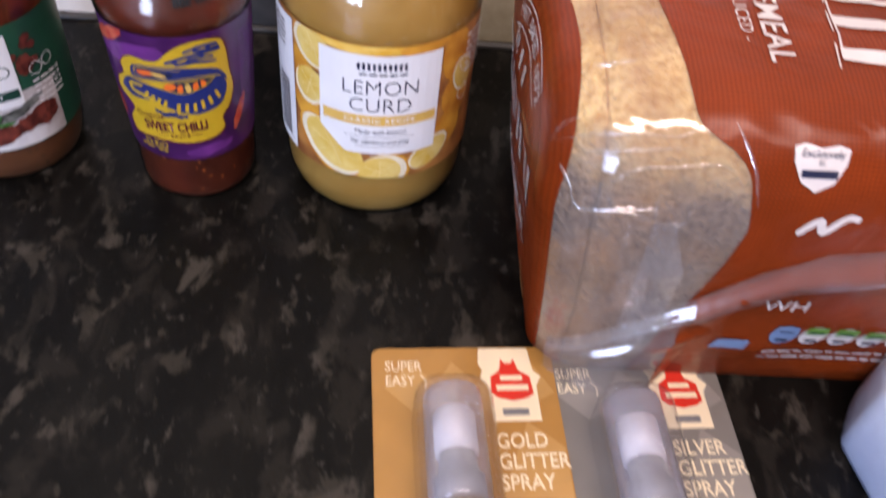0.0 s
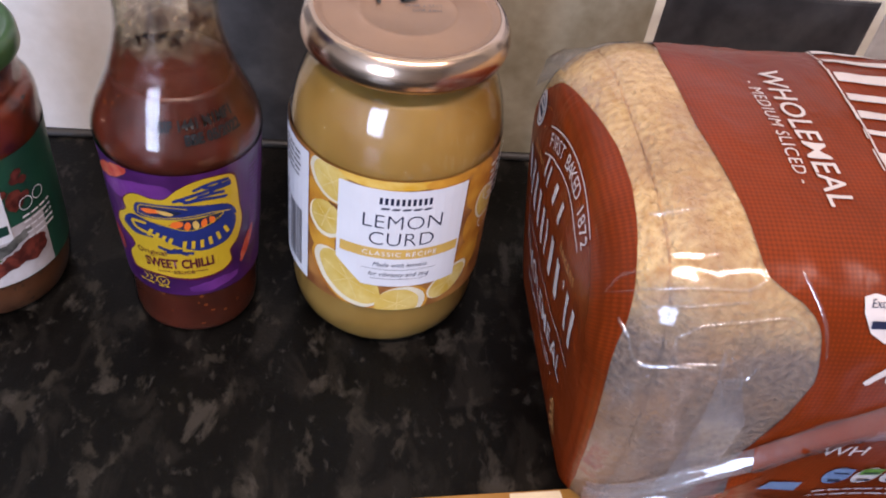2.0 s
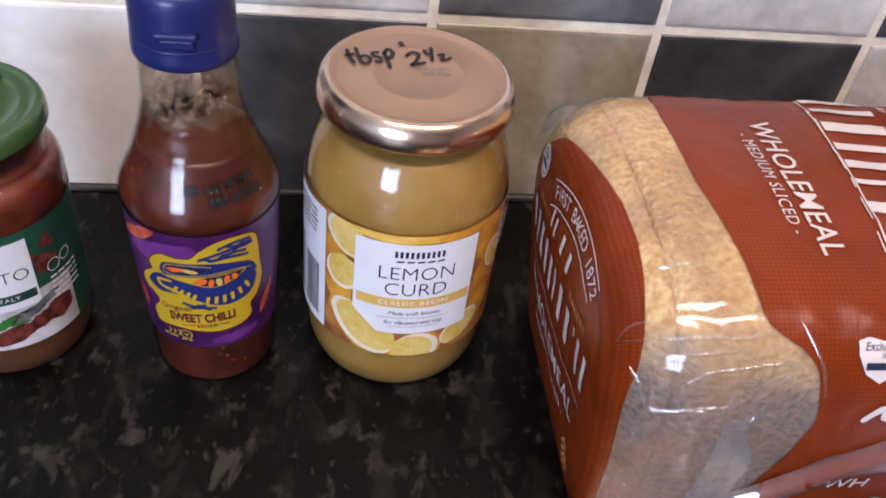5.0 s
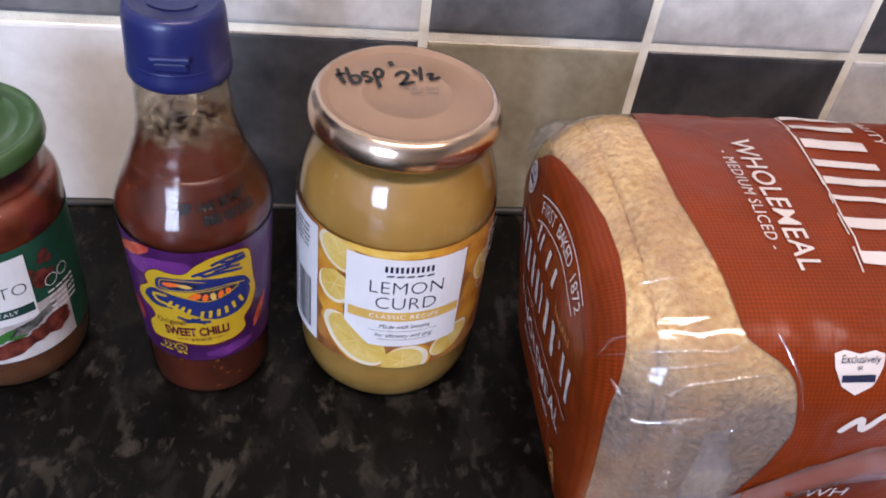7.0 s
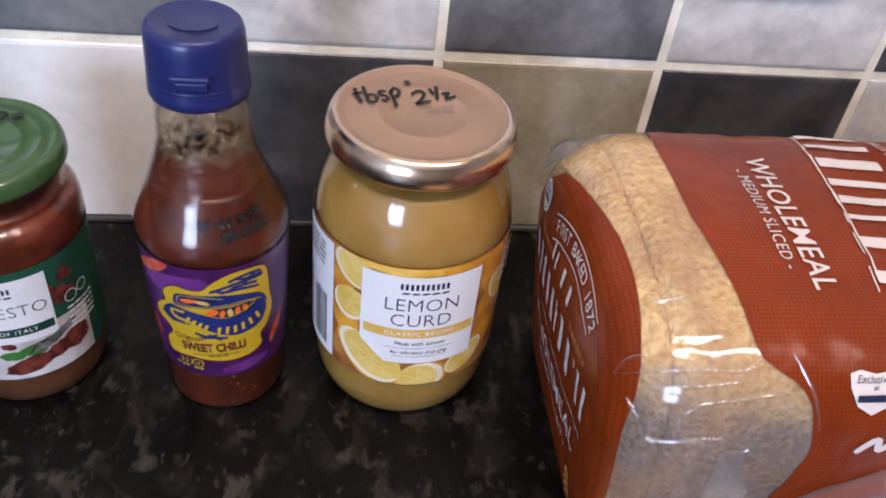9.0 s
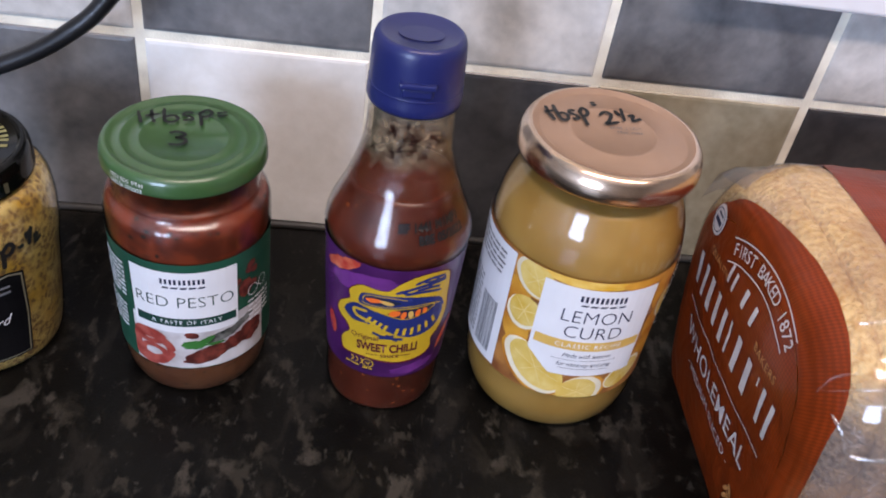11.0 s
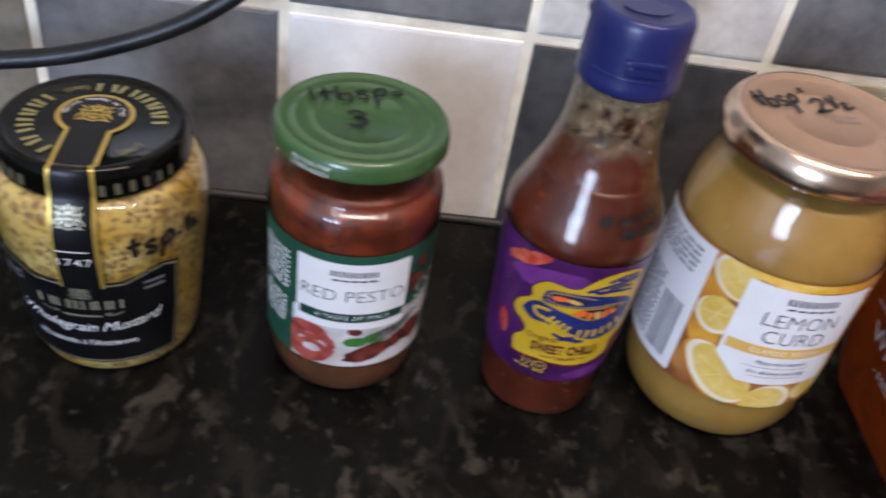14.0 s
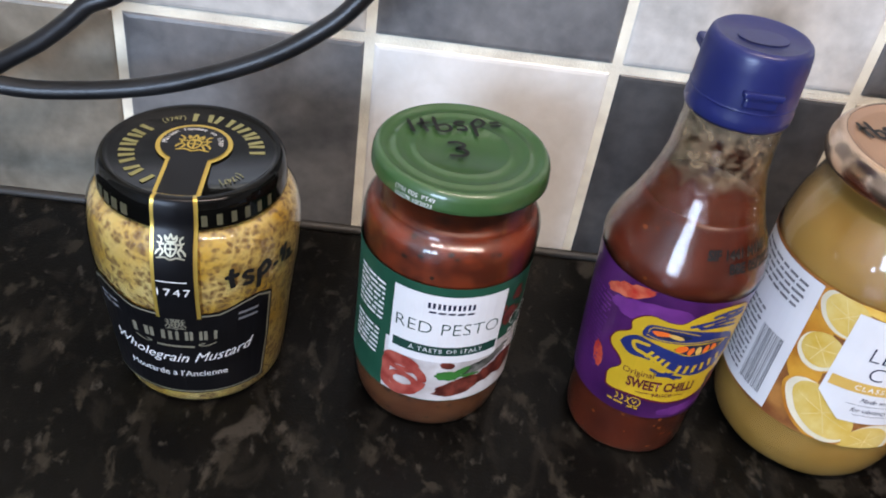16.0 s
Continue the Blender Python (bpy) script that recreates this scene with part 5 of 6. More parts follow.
build_mustard()

# ---------------------------------------------------------------- bagged loaf
def crust_mat():
    m = bpy.data.materials.new("bread_crust")
    m.use_nodes = True
    nt = m.node_tree
    p = nt.nodes["Principled BSDF"]
    tc = nt.nodes.new("ShaderNodeTexCoord")
    sep = nt.nodes.new("ShaderNodeSeparateXYZ")
    nt.links.new(tc.outputs["Object"], sep.inputs[0])

    def noise_ramp(scale, detail, lo, hi, a, b):
        n = nt.nodes.new("ShaderNodeTexNoise")
        n.inputs["Scale"].default_value, n.inputs["Detail"].default_value = scale, detail
        nt.links.new(tc.outputs["Object"], n.inputs["Vector"])
        r = nt.nodes.new("ShaderNodeValToRGB")
        r.color_ramp.elements[0].position, r.color_ramp.elements[1].position = lo, hi
        r.color_ramp.elements[0].color, r.color_ramp.elements[1].color = (*a, 1), (*b, 1)
        nt.links.new(n.outputs["Fac"], r.inputs["Fac"])
        return n, r

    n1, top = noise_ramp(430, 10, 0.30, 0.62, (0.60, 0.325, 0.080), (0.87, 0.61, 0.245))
    # grey-brown side crust; front shade and window haze are put into this colour
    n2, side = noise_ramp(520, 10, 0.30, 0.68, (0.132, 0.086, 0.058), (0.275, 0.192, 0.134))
    n3 = nt.nodes.new("ShaderNodeTexNoise")
    n3.inputs["Scale"].default_value = 60
    nt.links.new(tc.outputs["Object"], n3.inputs["Vector"])
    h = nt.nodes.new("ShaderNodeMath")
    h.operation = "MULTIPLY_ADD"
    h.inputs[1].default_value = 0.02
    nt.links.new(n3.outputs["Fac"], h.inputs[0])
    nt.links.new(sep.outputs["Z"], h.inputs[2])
    # keeps that dimmed side colour to the front face
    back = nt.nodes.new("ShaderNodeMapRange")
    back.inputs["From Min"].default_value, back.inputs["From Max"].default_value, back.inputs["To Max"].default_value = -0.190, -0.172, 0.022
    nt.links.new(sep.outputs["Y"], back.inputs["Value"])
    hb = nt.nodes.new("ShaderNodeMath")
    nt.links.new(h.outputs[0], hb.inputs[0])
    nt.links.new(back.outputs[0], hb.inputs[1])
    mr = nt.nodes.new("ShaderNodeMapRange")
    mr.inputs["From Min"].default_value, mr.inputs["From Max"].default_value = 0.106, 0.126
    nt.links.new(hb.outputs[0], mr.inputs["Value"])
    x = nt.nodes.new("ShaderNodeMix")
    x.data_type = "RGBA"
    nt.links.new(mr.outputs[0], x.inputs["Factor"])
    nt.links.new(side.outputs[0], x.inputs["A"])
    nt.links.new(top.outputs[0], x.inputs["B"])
    br = nt.nodes.new("ShaderNodeTexNoise")
    br.inputs["Scale"].default_value, br.inputs["Detail"].default_value = 30, 6
    nt.links.new(tc.outputs["Object"], br.inputs["Vector"])
    bm_ = nt.nodes.new("ShaderNodeMapRange")
    bm_.inputs["From Min"].default_value, bm_.inputs["From Max"].default_value, bm_.inputs["To Max"].default_value = 0.46, 0.64, 0.62
    nt.links.new(br.outputs["Fac"], bm_.inputs["Value"])
    x2 = nt.nodes.new("ShaderNodeMix")
    x2.data_type = "RGBA"
    nt.links.new(bm_.outputs[0], x2.inputs["Factor"])
    nt.links.new(x.outputs["Result"], x2.inputs["A"])
    x2.inputs["B"].default_value = (0.36, 0.165, 0.042, 1)
    nt.links.new(x2.outputs["Result"], p.inputs["Base Color"])
    p.inputs["Roughness"].default_value = 0.75
    bp = nt.nodes.new("ShaderNodeBump")
    bp.inputs["Strength"].default_value, bp.inputs["Distance"].default_value = 0.9, 0.003
    nt.links.new(n2.outputs["Fac"], bp.inputs["Height"])
    nt.links.new(bp.outputs[0], p.inputs["Normal"])
    return m


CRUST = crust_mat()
FILM = film_mat("orange_printed_film", (0.255, 0.037, 0.005), 0.32)
CREASE_FILM = clear("creased_film", tint=(0.99, 0.99, 0.99), rough=0.14, base=0.18, haze=0.03, hazecol=(0.8, 0.78, 0.76))
# milky film; its diffuse haze is raised to stand in for window reflections
CLEAR_FILM = clear("clear_bag_film", tint=(0.96, 0.95, 0.94), rough=0.09, base=0.07, bump=0.22, bscale=70, haze=0.085, hazecol=(0.72, 0.68, 0.68), stretch=(0.5, 1, 1.6))
PLAIN_FILM = clear("loose_clear_film", tint=(0.95, 0.94, 0.94), rough=0.08, base=0.12, bump=0.08, bscale=60, haze=0.12, hazecol=(0.72, 0.72, 0.76), stretch=(0.35, 1, 2.0))
BAG_INK = mat("bag_white_ink", (0.62, 0.56, 0.53), 0.4, var=0.05)
NUTRI_BLUE = mat("nutrition_blue", (0.15, 0.22, 0.36), 0.4)
NUTRI_GREEN = mat("nutrition_green", (0.12, 0.26, 0.04), 0.4)
WHEAT = mat("wheat_print", (0.55, 0.25, 0.08), 0.4)

LOAF_X0, LOAF_X1, LOAF_YC = 0.0335, 0.30, -0.130
SECTION = smooth_line([(-0.070, 0.0008), (-0.063, 0.012), (-0.060, 0.050), (-0.063, 0.085), (-0.074, 0.108), (-0.092, 0.1190), (-0.120, 0.1225), (-0.150, 0.1228), (-0.175, 0.1205),
                       (-0.1905, 0.1130), (-0.1985, 0.100), (-0.2010, 0.080), (-0.1985, 0.050), (-0.1930, 0.020), (-0.1880, 0.0008)], 5)


def loaf_point(x, y, z, shrink=0.0):
    """A point of the loaf's skin: the section narrows and drops towards the rounded end."""
    q = min(max((x - LOAF_X0) / 0.026, 0.0), 1.0)
    e = 0.018 * (1 - math.sqrt(max(0.0, 1 - (1 - q) ** 2))) + shrink
    yy = LOAF_YC + (y - LOAF_YC) * (1 - e / 0.068)
    zz = z * (1 - e * 1.06 / 0.12) + shrink * 0.4
    fade = max(0.0, 1 - (x - LOAF_X0) / 0.05)
    return Vector((x + fade * 0.0115 * max(0.0, 1 - zz / 0.085), yy, zz))


def crinkle(p, amount):
    return amount * (noise.noise((p.x * 34, p.y * 60, p.z * 60)) + 0.5 * noise.noise((p.x * 130, p.y * 160, p.z * 160 + 5)))


def out_of(p):
    return Vector((0, p.y - LOAF_YC, (p.z - 0.06) * 1.1)).normalized()


def left_edge(v):
    y, z = v
    if z > 0.105 or y > LOAF_YC:
        return float(np.interp(-y, [0.060, 0.0835, 0.090, 0.1126, 0.130, 0.145, 0.161, 0.176, 0.184, 0.1905, 0.1965], [0.0340, 0.0345, 0.0355, 0.0380, 0.0402, 0.0420, 0.0424, 0.0415, 0.0407, 0.0402, 0.0393]))
    return float(np.interp(z, [0.0, 0.050, 0.078, 0.0986, 0.105], [0.0372, 0.0374, 0.0376, 0.0382, 0.0393]))


def right_edge(v):
    y, z = v
    if y > -0.186:
        return float(np.interp(-y, [0.060, 0.070, 0.100, 0.138, 0.152, 0.168, 0.180, 0.186], [0.070, 0.068, 0.064, 0.064, 0.066, 0.0680, 0.0692, 0.0702]))
    return float(np.interp(z, [0.0, 0.030, 0.055, 0.078, 0.090, 0.1013, 0.1051, 0.1093, 0.1121, 0.1138, 0.1161], [0.078, 0.080, 0.084, 0.0880, 0.0900, 0.0872, 0.0863, 0.0830, 0.0785, 0.0730, 0.0702]))


CREASES = [(0.036, 0.1145, 0.072, 0.1165), (0.038, 0.1090, 0.082, 0.1060), (0.044, 0.1010, 0.086, 0.1030), (0.058, 0.0955, 0.090, 0.0925), (0.050, 0.0930, 0.064, 0.0885), (0.064, 0.0900, 0.088, 0.0985),
           (0.064, 0.0895, 0.072, 0.0600), (0.045, 0.0890, 0.060, 0.0920), (0.066, 0.0820, 0.086, 0.0700), (0.040, 0.0860, 0.050, 0.0780), (0.072, 0.0600, 0.076, 0.0300), (0.074, 0.1010, 0.088, 0.0850)]


def ridges(p):
    """Sharp creases of the film over the front shoulder, and finer ones at random."""
    h = 0.0
    if p.y < -0.165:
        q = Vector((p.x, p.z))
        for x0, z0, x1, z1 in CREASES:
            a, b = Vector((x0, z0)), Vector((x1, z1))
            t = min(max((q - a).dot(b - a) / (b - a).length_squared, 0.0), 1.0)
            d = (q - a - (b - a) * t).length
            h += max(0.0, 1 - d / 0.0017) ** 1.5 * (1 - abs(2 * t - 1) ** 3)
    a = 1 - abs(noise.noise((p.x * 28 + 3, p.y * 55, p.z * 60)))
    b = 1 - abs(noise.noise((p.x * 60 + 9, p.y * 40 - p.z * 70, p.z * 30 + 2)))
    return h + 0.4 * a ** 12 + 0.4 * b ** 14


def woven(bm, uv):
    """Lays the weave's two directions, in metres, over the film."""
    lay = bm.loops.layers.uv.new("weave")
    for f in bm.faces:
        for l in f.loops:
            l[lay].uv = uv[l.vert]
    return bm


def film_strip(x_from, x_to, n, amount, lift=0.0, crease=0.0, section=None):
    bm = bmesh.new()
    g = []
    section = section or SECTION
    run, uv = [0.0], {}
    for a, b in zip(section, section[1:]):
        run.append(run[-1] + math.dist(a, b))
    for i in range(n + 1):
        row = []
        for v, arc in zip(section, run):
            x = x_from(v) + (x_to(v) - x_from(v)) * i / n
            p = loaf_point(x, *v)
            p += out_of(p) * (max(lift + crinkle(p, amount * (min(1.0, 0.2 + 6 * i / n) if n > 100 else 1)), 0.0002) + (crease * ridges(p) if crease else 0))
            p.z = max(p.z, 0.0006)
            row.append(bm.verts.new(p))
            uv[row[-1]] = (x, arc)
        g.append(row)
    for a, b in zip(g, g[1:]):
        for k in range(len(section) - 1):
            bm.faces.new((a[k], b[k], b[k + 1], a[k + 1]))
    return woven(bm, uv)


def film_end(amount):
    bm = bmesh.new()
    outer = [loaf_point(LOAF_X0, *v) for v in SECTION]
    loop = outer + [outer[-1].lerp(outer[0], k / 8) for k in range(1, 8)]
    mid = Vector((LOAF_X0, LOAF_YC, 0.05))
    rings = []
    for k in range(10):
        s = 1 - k / 10
        r = []
        for p in loop:
            q = Vector((0, mid.y + (p.y - mid.y) * s, mid.z + (p.z - mid.z) * s))
            q.x = LOAF_X0 + 0.0115 * max(0.0, 1 - q.z / 0.085) - 0.0022 * (1 - s * s)
            if k:
                q.x += 0.6 * crinkle(Vector((0.3, q.y, q.z)), amount)
            else:
                q += out_of(q) * crinkle(q, 0.0005)
                q.z = max(q.z, 0.0006)
            r.append(bm.verts.new(q))
        rings.append(r)
    c = bm.verts.new((LOAF_X0 + 0.0115 * (1 - 0.05 / 0.085) - 0.0022, mid.y, mid.z))
    m = len(loop)
    for a, b in zip(rings, rings[1:]):
        for k in range(m):
            bm.faces.new((a[k], a[(k + 1) % m], b[(k + 1) % m], b[k]))
    for k in range(m):
        bm.faces.new((rings[-1][k], rings[-1][(k + 1) % m], c))
    bmesh.ops.recalc_face_normals(bm, faces=bm.faces)
    return woven(bm, {v: (v.co.y, v.co.z) for v in bm.verts})


def loose_fold(x0, x1, n, seed):
    """The slack fold of film along the front, under a rising crease."""
    bm = bmesh.new()
    g = []
    for i in range(n + 1):
        x = x0 + (x1 - x0) * i / n
        crease = float(np.interp(x, [0.040, 0.078, 0.112, 0.15, 0.30], [0.020, 0.052, 0.080, 0.088, 0.092]))
        row = []
        for k in range(41):
            t = k / 40
            z = crease * (1 - t) + 0.0012 * t
            base = loaf_point(x, float(np.interp(z, [0.0008, 0.02, 0.05, 0.08], [-0.188, -0.193, -0.1985, -0.201])), z)
            bulge = 0.0012 + 0.0042 * math.exp(-((t - 0.12) / 0.07) ** 2) + 0.0018 * math.exp(-((t - 0.45) / 0.06) ** 2) + 0.0085 * t ** 2 * float(np.interp(x, [0.04, 0.065, 0.086, 0.105, 0.2], [0.5, 1.2, 0.8, 0.0, -0.2]))
            bulge -= 0.0075 * t * float(np.interp(x, [0.086, 0.10], [0.0, 1.0]))
            bulge += 0.0014 * noise.noise((x * 45 + seed, t * 5, 2.0)) * min(1.0, 2.2 * t) ** 2
            row.append(bm.verts.new((base.x, base.y - bulge, max(z, 0.0012))))
        g.append(row)
    for a, b in zip(g, g[1:]):
        for k in range(40):
            bm.faces.new((a[k], a[k + 1], b[k + 1], b[k]))
    return woven(bm, {v: (v.co.x, v.co.z) for v in bm.verts})


def tree_of(*bms):
    b = joined(*[x.copy() for x in bms])
    t = BVHTree.FromBMesh(b)
    b.free()
    return t


def laid_on(bm, m, along, tree, off, step=0.004):
    """Presses a flat shape, set by m, onto the film."""
    for axis in (0, 1):
        vals = [v.co[axis] for v in bm.verts]
        k = math.floor(min(vals) / step) + 1
        while k * step < max(vals):
            no = (1, 0, 0) if axis == 0 else (0, 1, 0)
            bmesh.ops.bisect_plane(bm, geom=bm.verts[:] + bm.edges[:] + bm.faces[:], plane_co=tuple(k * step * c for c in no), plane_no=no, dist=1e-7)
            k += 1
    d = Vector(along).normalized()
    for v in bm.verts:
        p = m @ v.co
        hit, normal, _, _ = tree.ray_cast(p - d * 0.08, d)
        if hit is None:
            hit, normal, _, _ = tree.find_nearest(p)
        if normal.dot(d) > 0:
            normal = -normal
        v.co = hit + normal * off
    return bm


def axes(x, y, o):
    x, y = Vector(x).normalized(), Vector(y).normalized()
    z = x.cross(y)
    return Matrix(((x.x, y.x, z.x, o[0]), (x.y, y.y, z.y, o[1]), (x.z, y.z, z.z, o[2]), (0, 0, 0, 1)))


def film_crease(tree, pts, r=0.00032):
    """A sharp fold standing up from the film, along (x, degrees round the loaf) pairs."""
    p = smooth_line(pts, 8)
    bm = bmesh.new()
    rings = []
    for i, (x, a) in enumerate(p):
        d = Vector((0, math.cos(radians(a)), math.sin(radians(a))))
        hit, no, _, _ = tree.ray_cast(Vector((x, LOAF_YC, 0.06)) + d * 0.2, -d)
        if hit is None:
            continue
        no = d
        e = r * (0.35 + 0.65 * math.sin(math.pi * (i + 0.5) / len(p))) * (1 + 0.4 * noise.noise((x * 120, a * 0.3, 3)))
        q = p[min(i + 1, len(p) - 1)]
        o = p[max(i - 1, 0)]
        along = Vector((q[0] - o[0], 0, 0)) + Vector((0, -math.sin(radians(a)), math.cos(radians(a)))) * radians(q[1] - o[1]) * 0.08
        side = along.cross(no).normalized()
        rings.append([bm.verts.new(hit + side * e * 1.5 * c + no * (e * h)) for c, h in ((-1.4, -0.2), (-0.7, 0.55), (0, 1.0), (0.7, 0.55), (1.4, -0.2))])
    for u, v in zip(rings, rings[1:]):
        for k in range(4):
            bm.faces.new((u[k], v[k], v[k + 1], u[k + 1]))
    return bm


def build_loaf():
    bag = thing("bagged_loaf", "sliced wholemeal loaf in an orange bag with clear window", "bread")
    # slices
    for k in range(23):
        xa = 0.0365 + k * 0.0114
        wob = 0.00012 * math.sin(k * 2.4)
        bm = bmesh.new()
        loops = []
        for x, s in ((xa, 0.0003 + (0.0020 if k == 1 else 0)), (xa + 0.0006, 0.0002), (xa + 0.0058, 0.0001), (xa + 0.0107, 0.0002), (xa + 0.0114, 0.0003 + (0.0020 if k == 0 else 0))):
            loops.append([bm.verts.new(loaf_point(x, *v, s + wob)) for v in SECTION[::2]])
        n = len(loops[0])
        for a, b in zip(loops, loops[1:]):
            for i in range(n):
                bm.faces.new((a[i], a[(i + 1) % n], b[(i + 1) % n], b[i]))
        for loop in (loops[0], loops[-1]):
            bm.faces.new([bm.verts.new(v.co) for v in loop])
        bmesh.ops.recalc_face_normals(bm, faces=bm.faces)
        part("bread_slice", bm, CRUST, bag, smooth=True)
    end = film_end(0.0011)
    edge = film_strip(lambda v: LOAF_X0, left_edge, 5, 0.0005)
    pane = film_strip(left_edge, lambda v: right_edge(v) + 0.0025, 64, 0.0003, 0.0003, 0.0, smooth_line(SECTION, 5))
    main = film_strip(right_edge, lambda v: LOAF_X1, 110, 0.0015, 0.0004, 0.0005)
    fold_a, fold_b = loose_fold(0.0400, 0.0860, 30, 0), loose_fold(0.0860, LOAF_X1, 60, 7)
    tree = tree_of(end, edge, pane, main)
    front = tree_of(main, fold_b)
    part("bag_end", joined(end, edge), FILM, bag, "orange printed film over the loaf's end", True)
    part("bag_window", pane, CLEAR_FILM, bag, "clear film window over the crust", True)
    part("bag_film", main, FILM, bag, "orange printed film", True)
    part("clear_fold", fold_a, PLAIN_FILM, bag, "slack fold of clear film", True)
    part("printed_fold", fold_b, FILM, bag, "slack fold of orange film", True)
    # sharp folds where the film is drawn over the shoulder
    for pts in ([(0.0349, 142.2), (0.0376, 138.0), (0.0416, 136.5)], [(0.0352, 141.8), (0.0442, 139.7), (0.0554, 139.1), (0.0662, 139.1), (0.0715, 136.9)], [(0.0416, 143.3), (0.0536, 142.2), (0.0664, 141.2)],
                [(0.0400, 149.7), (0.0435, 155.6), (0.0539, 154.2), (0.0633, 153.5)], [(0.0435, 155.6), (0.0565, 155.0), (0.0700, 157.6), (0.0726, 153.6)], [(0.0506, 148.1), (0.0563, 145.6), (0.0659, 144.8), (0.0755, 143.9), (0.0806, 144.8), (0.0847, 147.9)],
                [(0.0630, 150.0), (0.0637, 157.2), (0.0695, 165.9)], [(0.0630, 150.0), (0.0698, 157.3), (0.0695, 165.9)],
                [(0.0500, 147.7), (0.0512, 156.4)], [(0.0376, 146.5), (0.0405, 150.5)], [(0.0443, 124.7), (0.0495, 124.6), (0.0554, 123.9)], [(0.0805, 135.6), (0.0866, 143.9), (0.0898, 151.5)]):
        part("film_crease", film_crease(tree, pts), CREASE_FILM, bag, "shiny film crease", True).visible_shadow = False
    m = axes((1, 0, 0), (0, 0, 1), (0, -0.21, 0))
    part("film_flap", laid_on(flat([(0.0630, 0.0905), (0.0690, 0.0915), (0.0770, 0.0720), (0.0785, 0.0450), (0.0765, 0.0250), (0.0665, 0.0250), (0.0645, 0.0600)]), m, (0, 1, 0), tree, 0.0008), PLAIN_FILM, bag, "doubled clear film", True)
    part("film_flap", laid_on(flat([(0.0860, 0.0600), (0.1000, 0.0740), (0.1150, 0.0830), (0.1500, 0.0890), (0.1500, 0.0800), (0.1150, 0.0690), (0.1000, 0.0590), (0.0860, 0.0440)]), m, (0, 1, 0), front, 0.0010), CLEAR_FILM, bag, "clear film over the printed fold", True)
    close = bmesh.new()
    far = [loaf_point(LOAF_X1, *v) for v in SECTION]
    close.faces.new([close.verts.new(p) for p in far])
    part("bag_back", close, FILM, bag)
    # slack clear film tented over the back of the crust, with a straight upper edge
    fin = bmesh.new()
    g = []
    for i in range(25):
        x = 0.0370 + 0.042 * i / 24
        base = loaf_point(x, -0.0880, 0.1170) + Vector((0, 0, 0.0012))
        peak = Vector((x, -0.0700, float(np.interp(x, [0.037, 0.042, 0.060, 0.079], [0.0995, 0.1035, 0.1060, 0.1072]))))
        foot = Vector((x, -0.0630, peak.z - 0.016))
        row = []
        for k in range(9):
            p = base.lerp(peak, k / 6) if k <= 6 else peak.lerp(foot, (k - 6) / 2)
            row.append(fin.verts.new(p + Vector((0, 0, 0.0007 * noise.noise((x * 90, k * 0.7, 1))))))
        g.append(row)
    for a, b in zip(g, g[1:]):
        for k in range(8):
            fin.faces.new((a[k], a[k + 1], b[k + 1], b[k]))
    part("film_lip", fin, PLAIN_FILM, bag, "clear film lip", True)

    # print on the end
    m = axes((0, -1, 0), (0, 0, 1), (0.03, 0, 0))

    def on_end(bm, mtl, off=0.0005, label=""):
        part("print", laid_on(bm, m, (1, 0, 0), tree, off), mtl, bag, label)

    ax, az = 0.1415, 0.0446
    on_end(turned(arc_text("FIRST BAKED 1872", 0.0066, 0.0588, 94, 54), 0, ax, az), BAG_INK, label="white lettering FIRST BAKED 1872")
    on_end(turned(ring(0, 0, 0.0628, 0.0633, 40, 68, 122), 0, ax, az), BAG_INK)
    on_end(turned(ring(0, 0, 0.0540, 0.0545, 40, 68, 124), 0, ax, az), BAG_INK)
    on_end(flat(disc(0.0922, 0.0938, 0.0056, 0.0062)), BAG_INK, label="round white badge")
    on_end(joined(ring(0.0922, 0.0938, 0.0044, 0.0048), flat(rect(0.0890, 0.0954, 0.0922, 0.0942)), flat(rect(0.0898, 0.0946, 0.0957, 0.0967))), NAVY, 0.0007)
    x = 0.0875
    for k, w in enumerate((0.0115, 0.0080, 0.0115, 0.0032, 0.0075, 0.0075, 0.0018, 0.0095)):
        lo, hi = 0.0606 + 0.055 * (x - 0.0875), 0.0758 + 0.055 * (x - 0.0875)
        for b in stems(x, x + w, hi - 0.004 if k == 6 else lo, hi, 0.26):
            on_end(b, BAG_INK)
        x += w + 0.0034
    for b in stems(0.1160, 0.1230, 0.0850, 0.0925, 0.26) + stems(0.1310, 0.1420, 0.0865, 0.0940, 0.22):
        on_end(b, BAG_INK)
    on_end(joined(turned(text("QUALITY", 0.0044, spacing=1.1), 4, 0.1065, 0.0848), turned(text("BAKERS", 0.0044, spacing=1.2), 3, 0.1575, 0.0858)), WHEAT)
    on_end(turned(flat(rect(0.0, 0.0855, 0.0, 0.0005)), 3.6, 0.0870, 0.0512), BAG_INK)
    on_end(turned(text("WHOLEMEAL", 0.0120, spacing=1.05, bold=0.00005, sx=0.98), 2.5, 0.1290, 0.0425), BAG_INK, label="white lettering WHOLEMEAL")
    on_end(turned(text("- MEDIUM SLICED -", 0.0060, spacing=1.12, sx=0.95), 2, 0.1290, 0.0307), BAG_INK, label="white lettering MEDIUM SLICED")
    on_end(joined(*[turned(flat(blob(0, 0, 0.0010, 0.0030, k, 0.2, 10)), (35 if k % 2 else -35), 0.1620 + (0.0018 if k % 2 else -0.0018), 0.010 + 0.0022 * k) for k in range(8)], flat(rect(0.1618, 0.1622, 0.004, 0.028))), WHEAT)
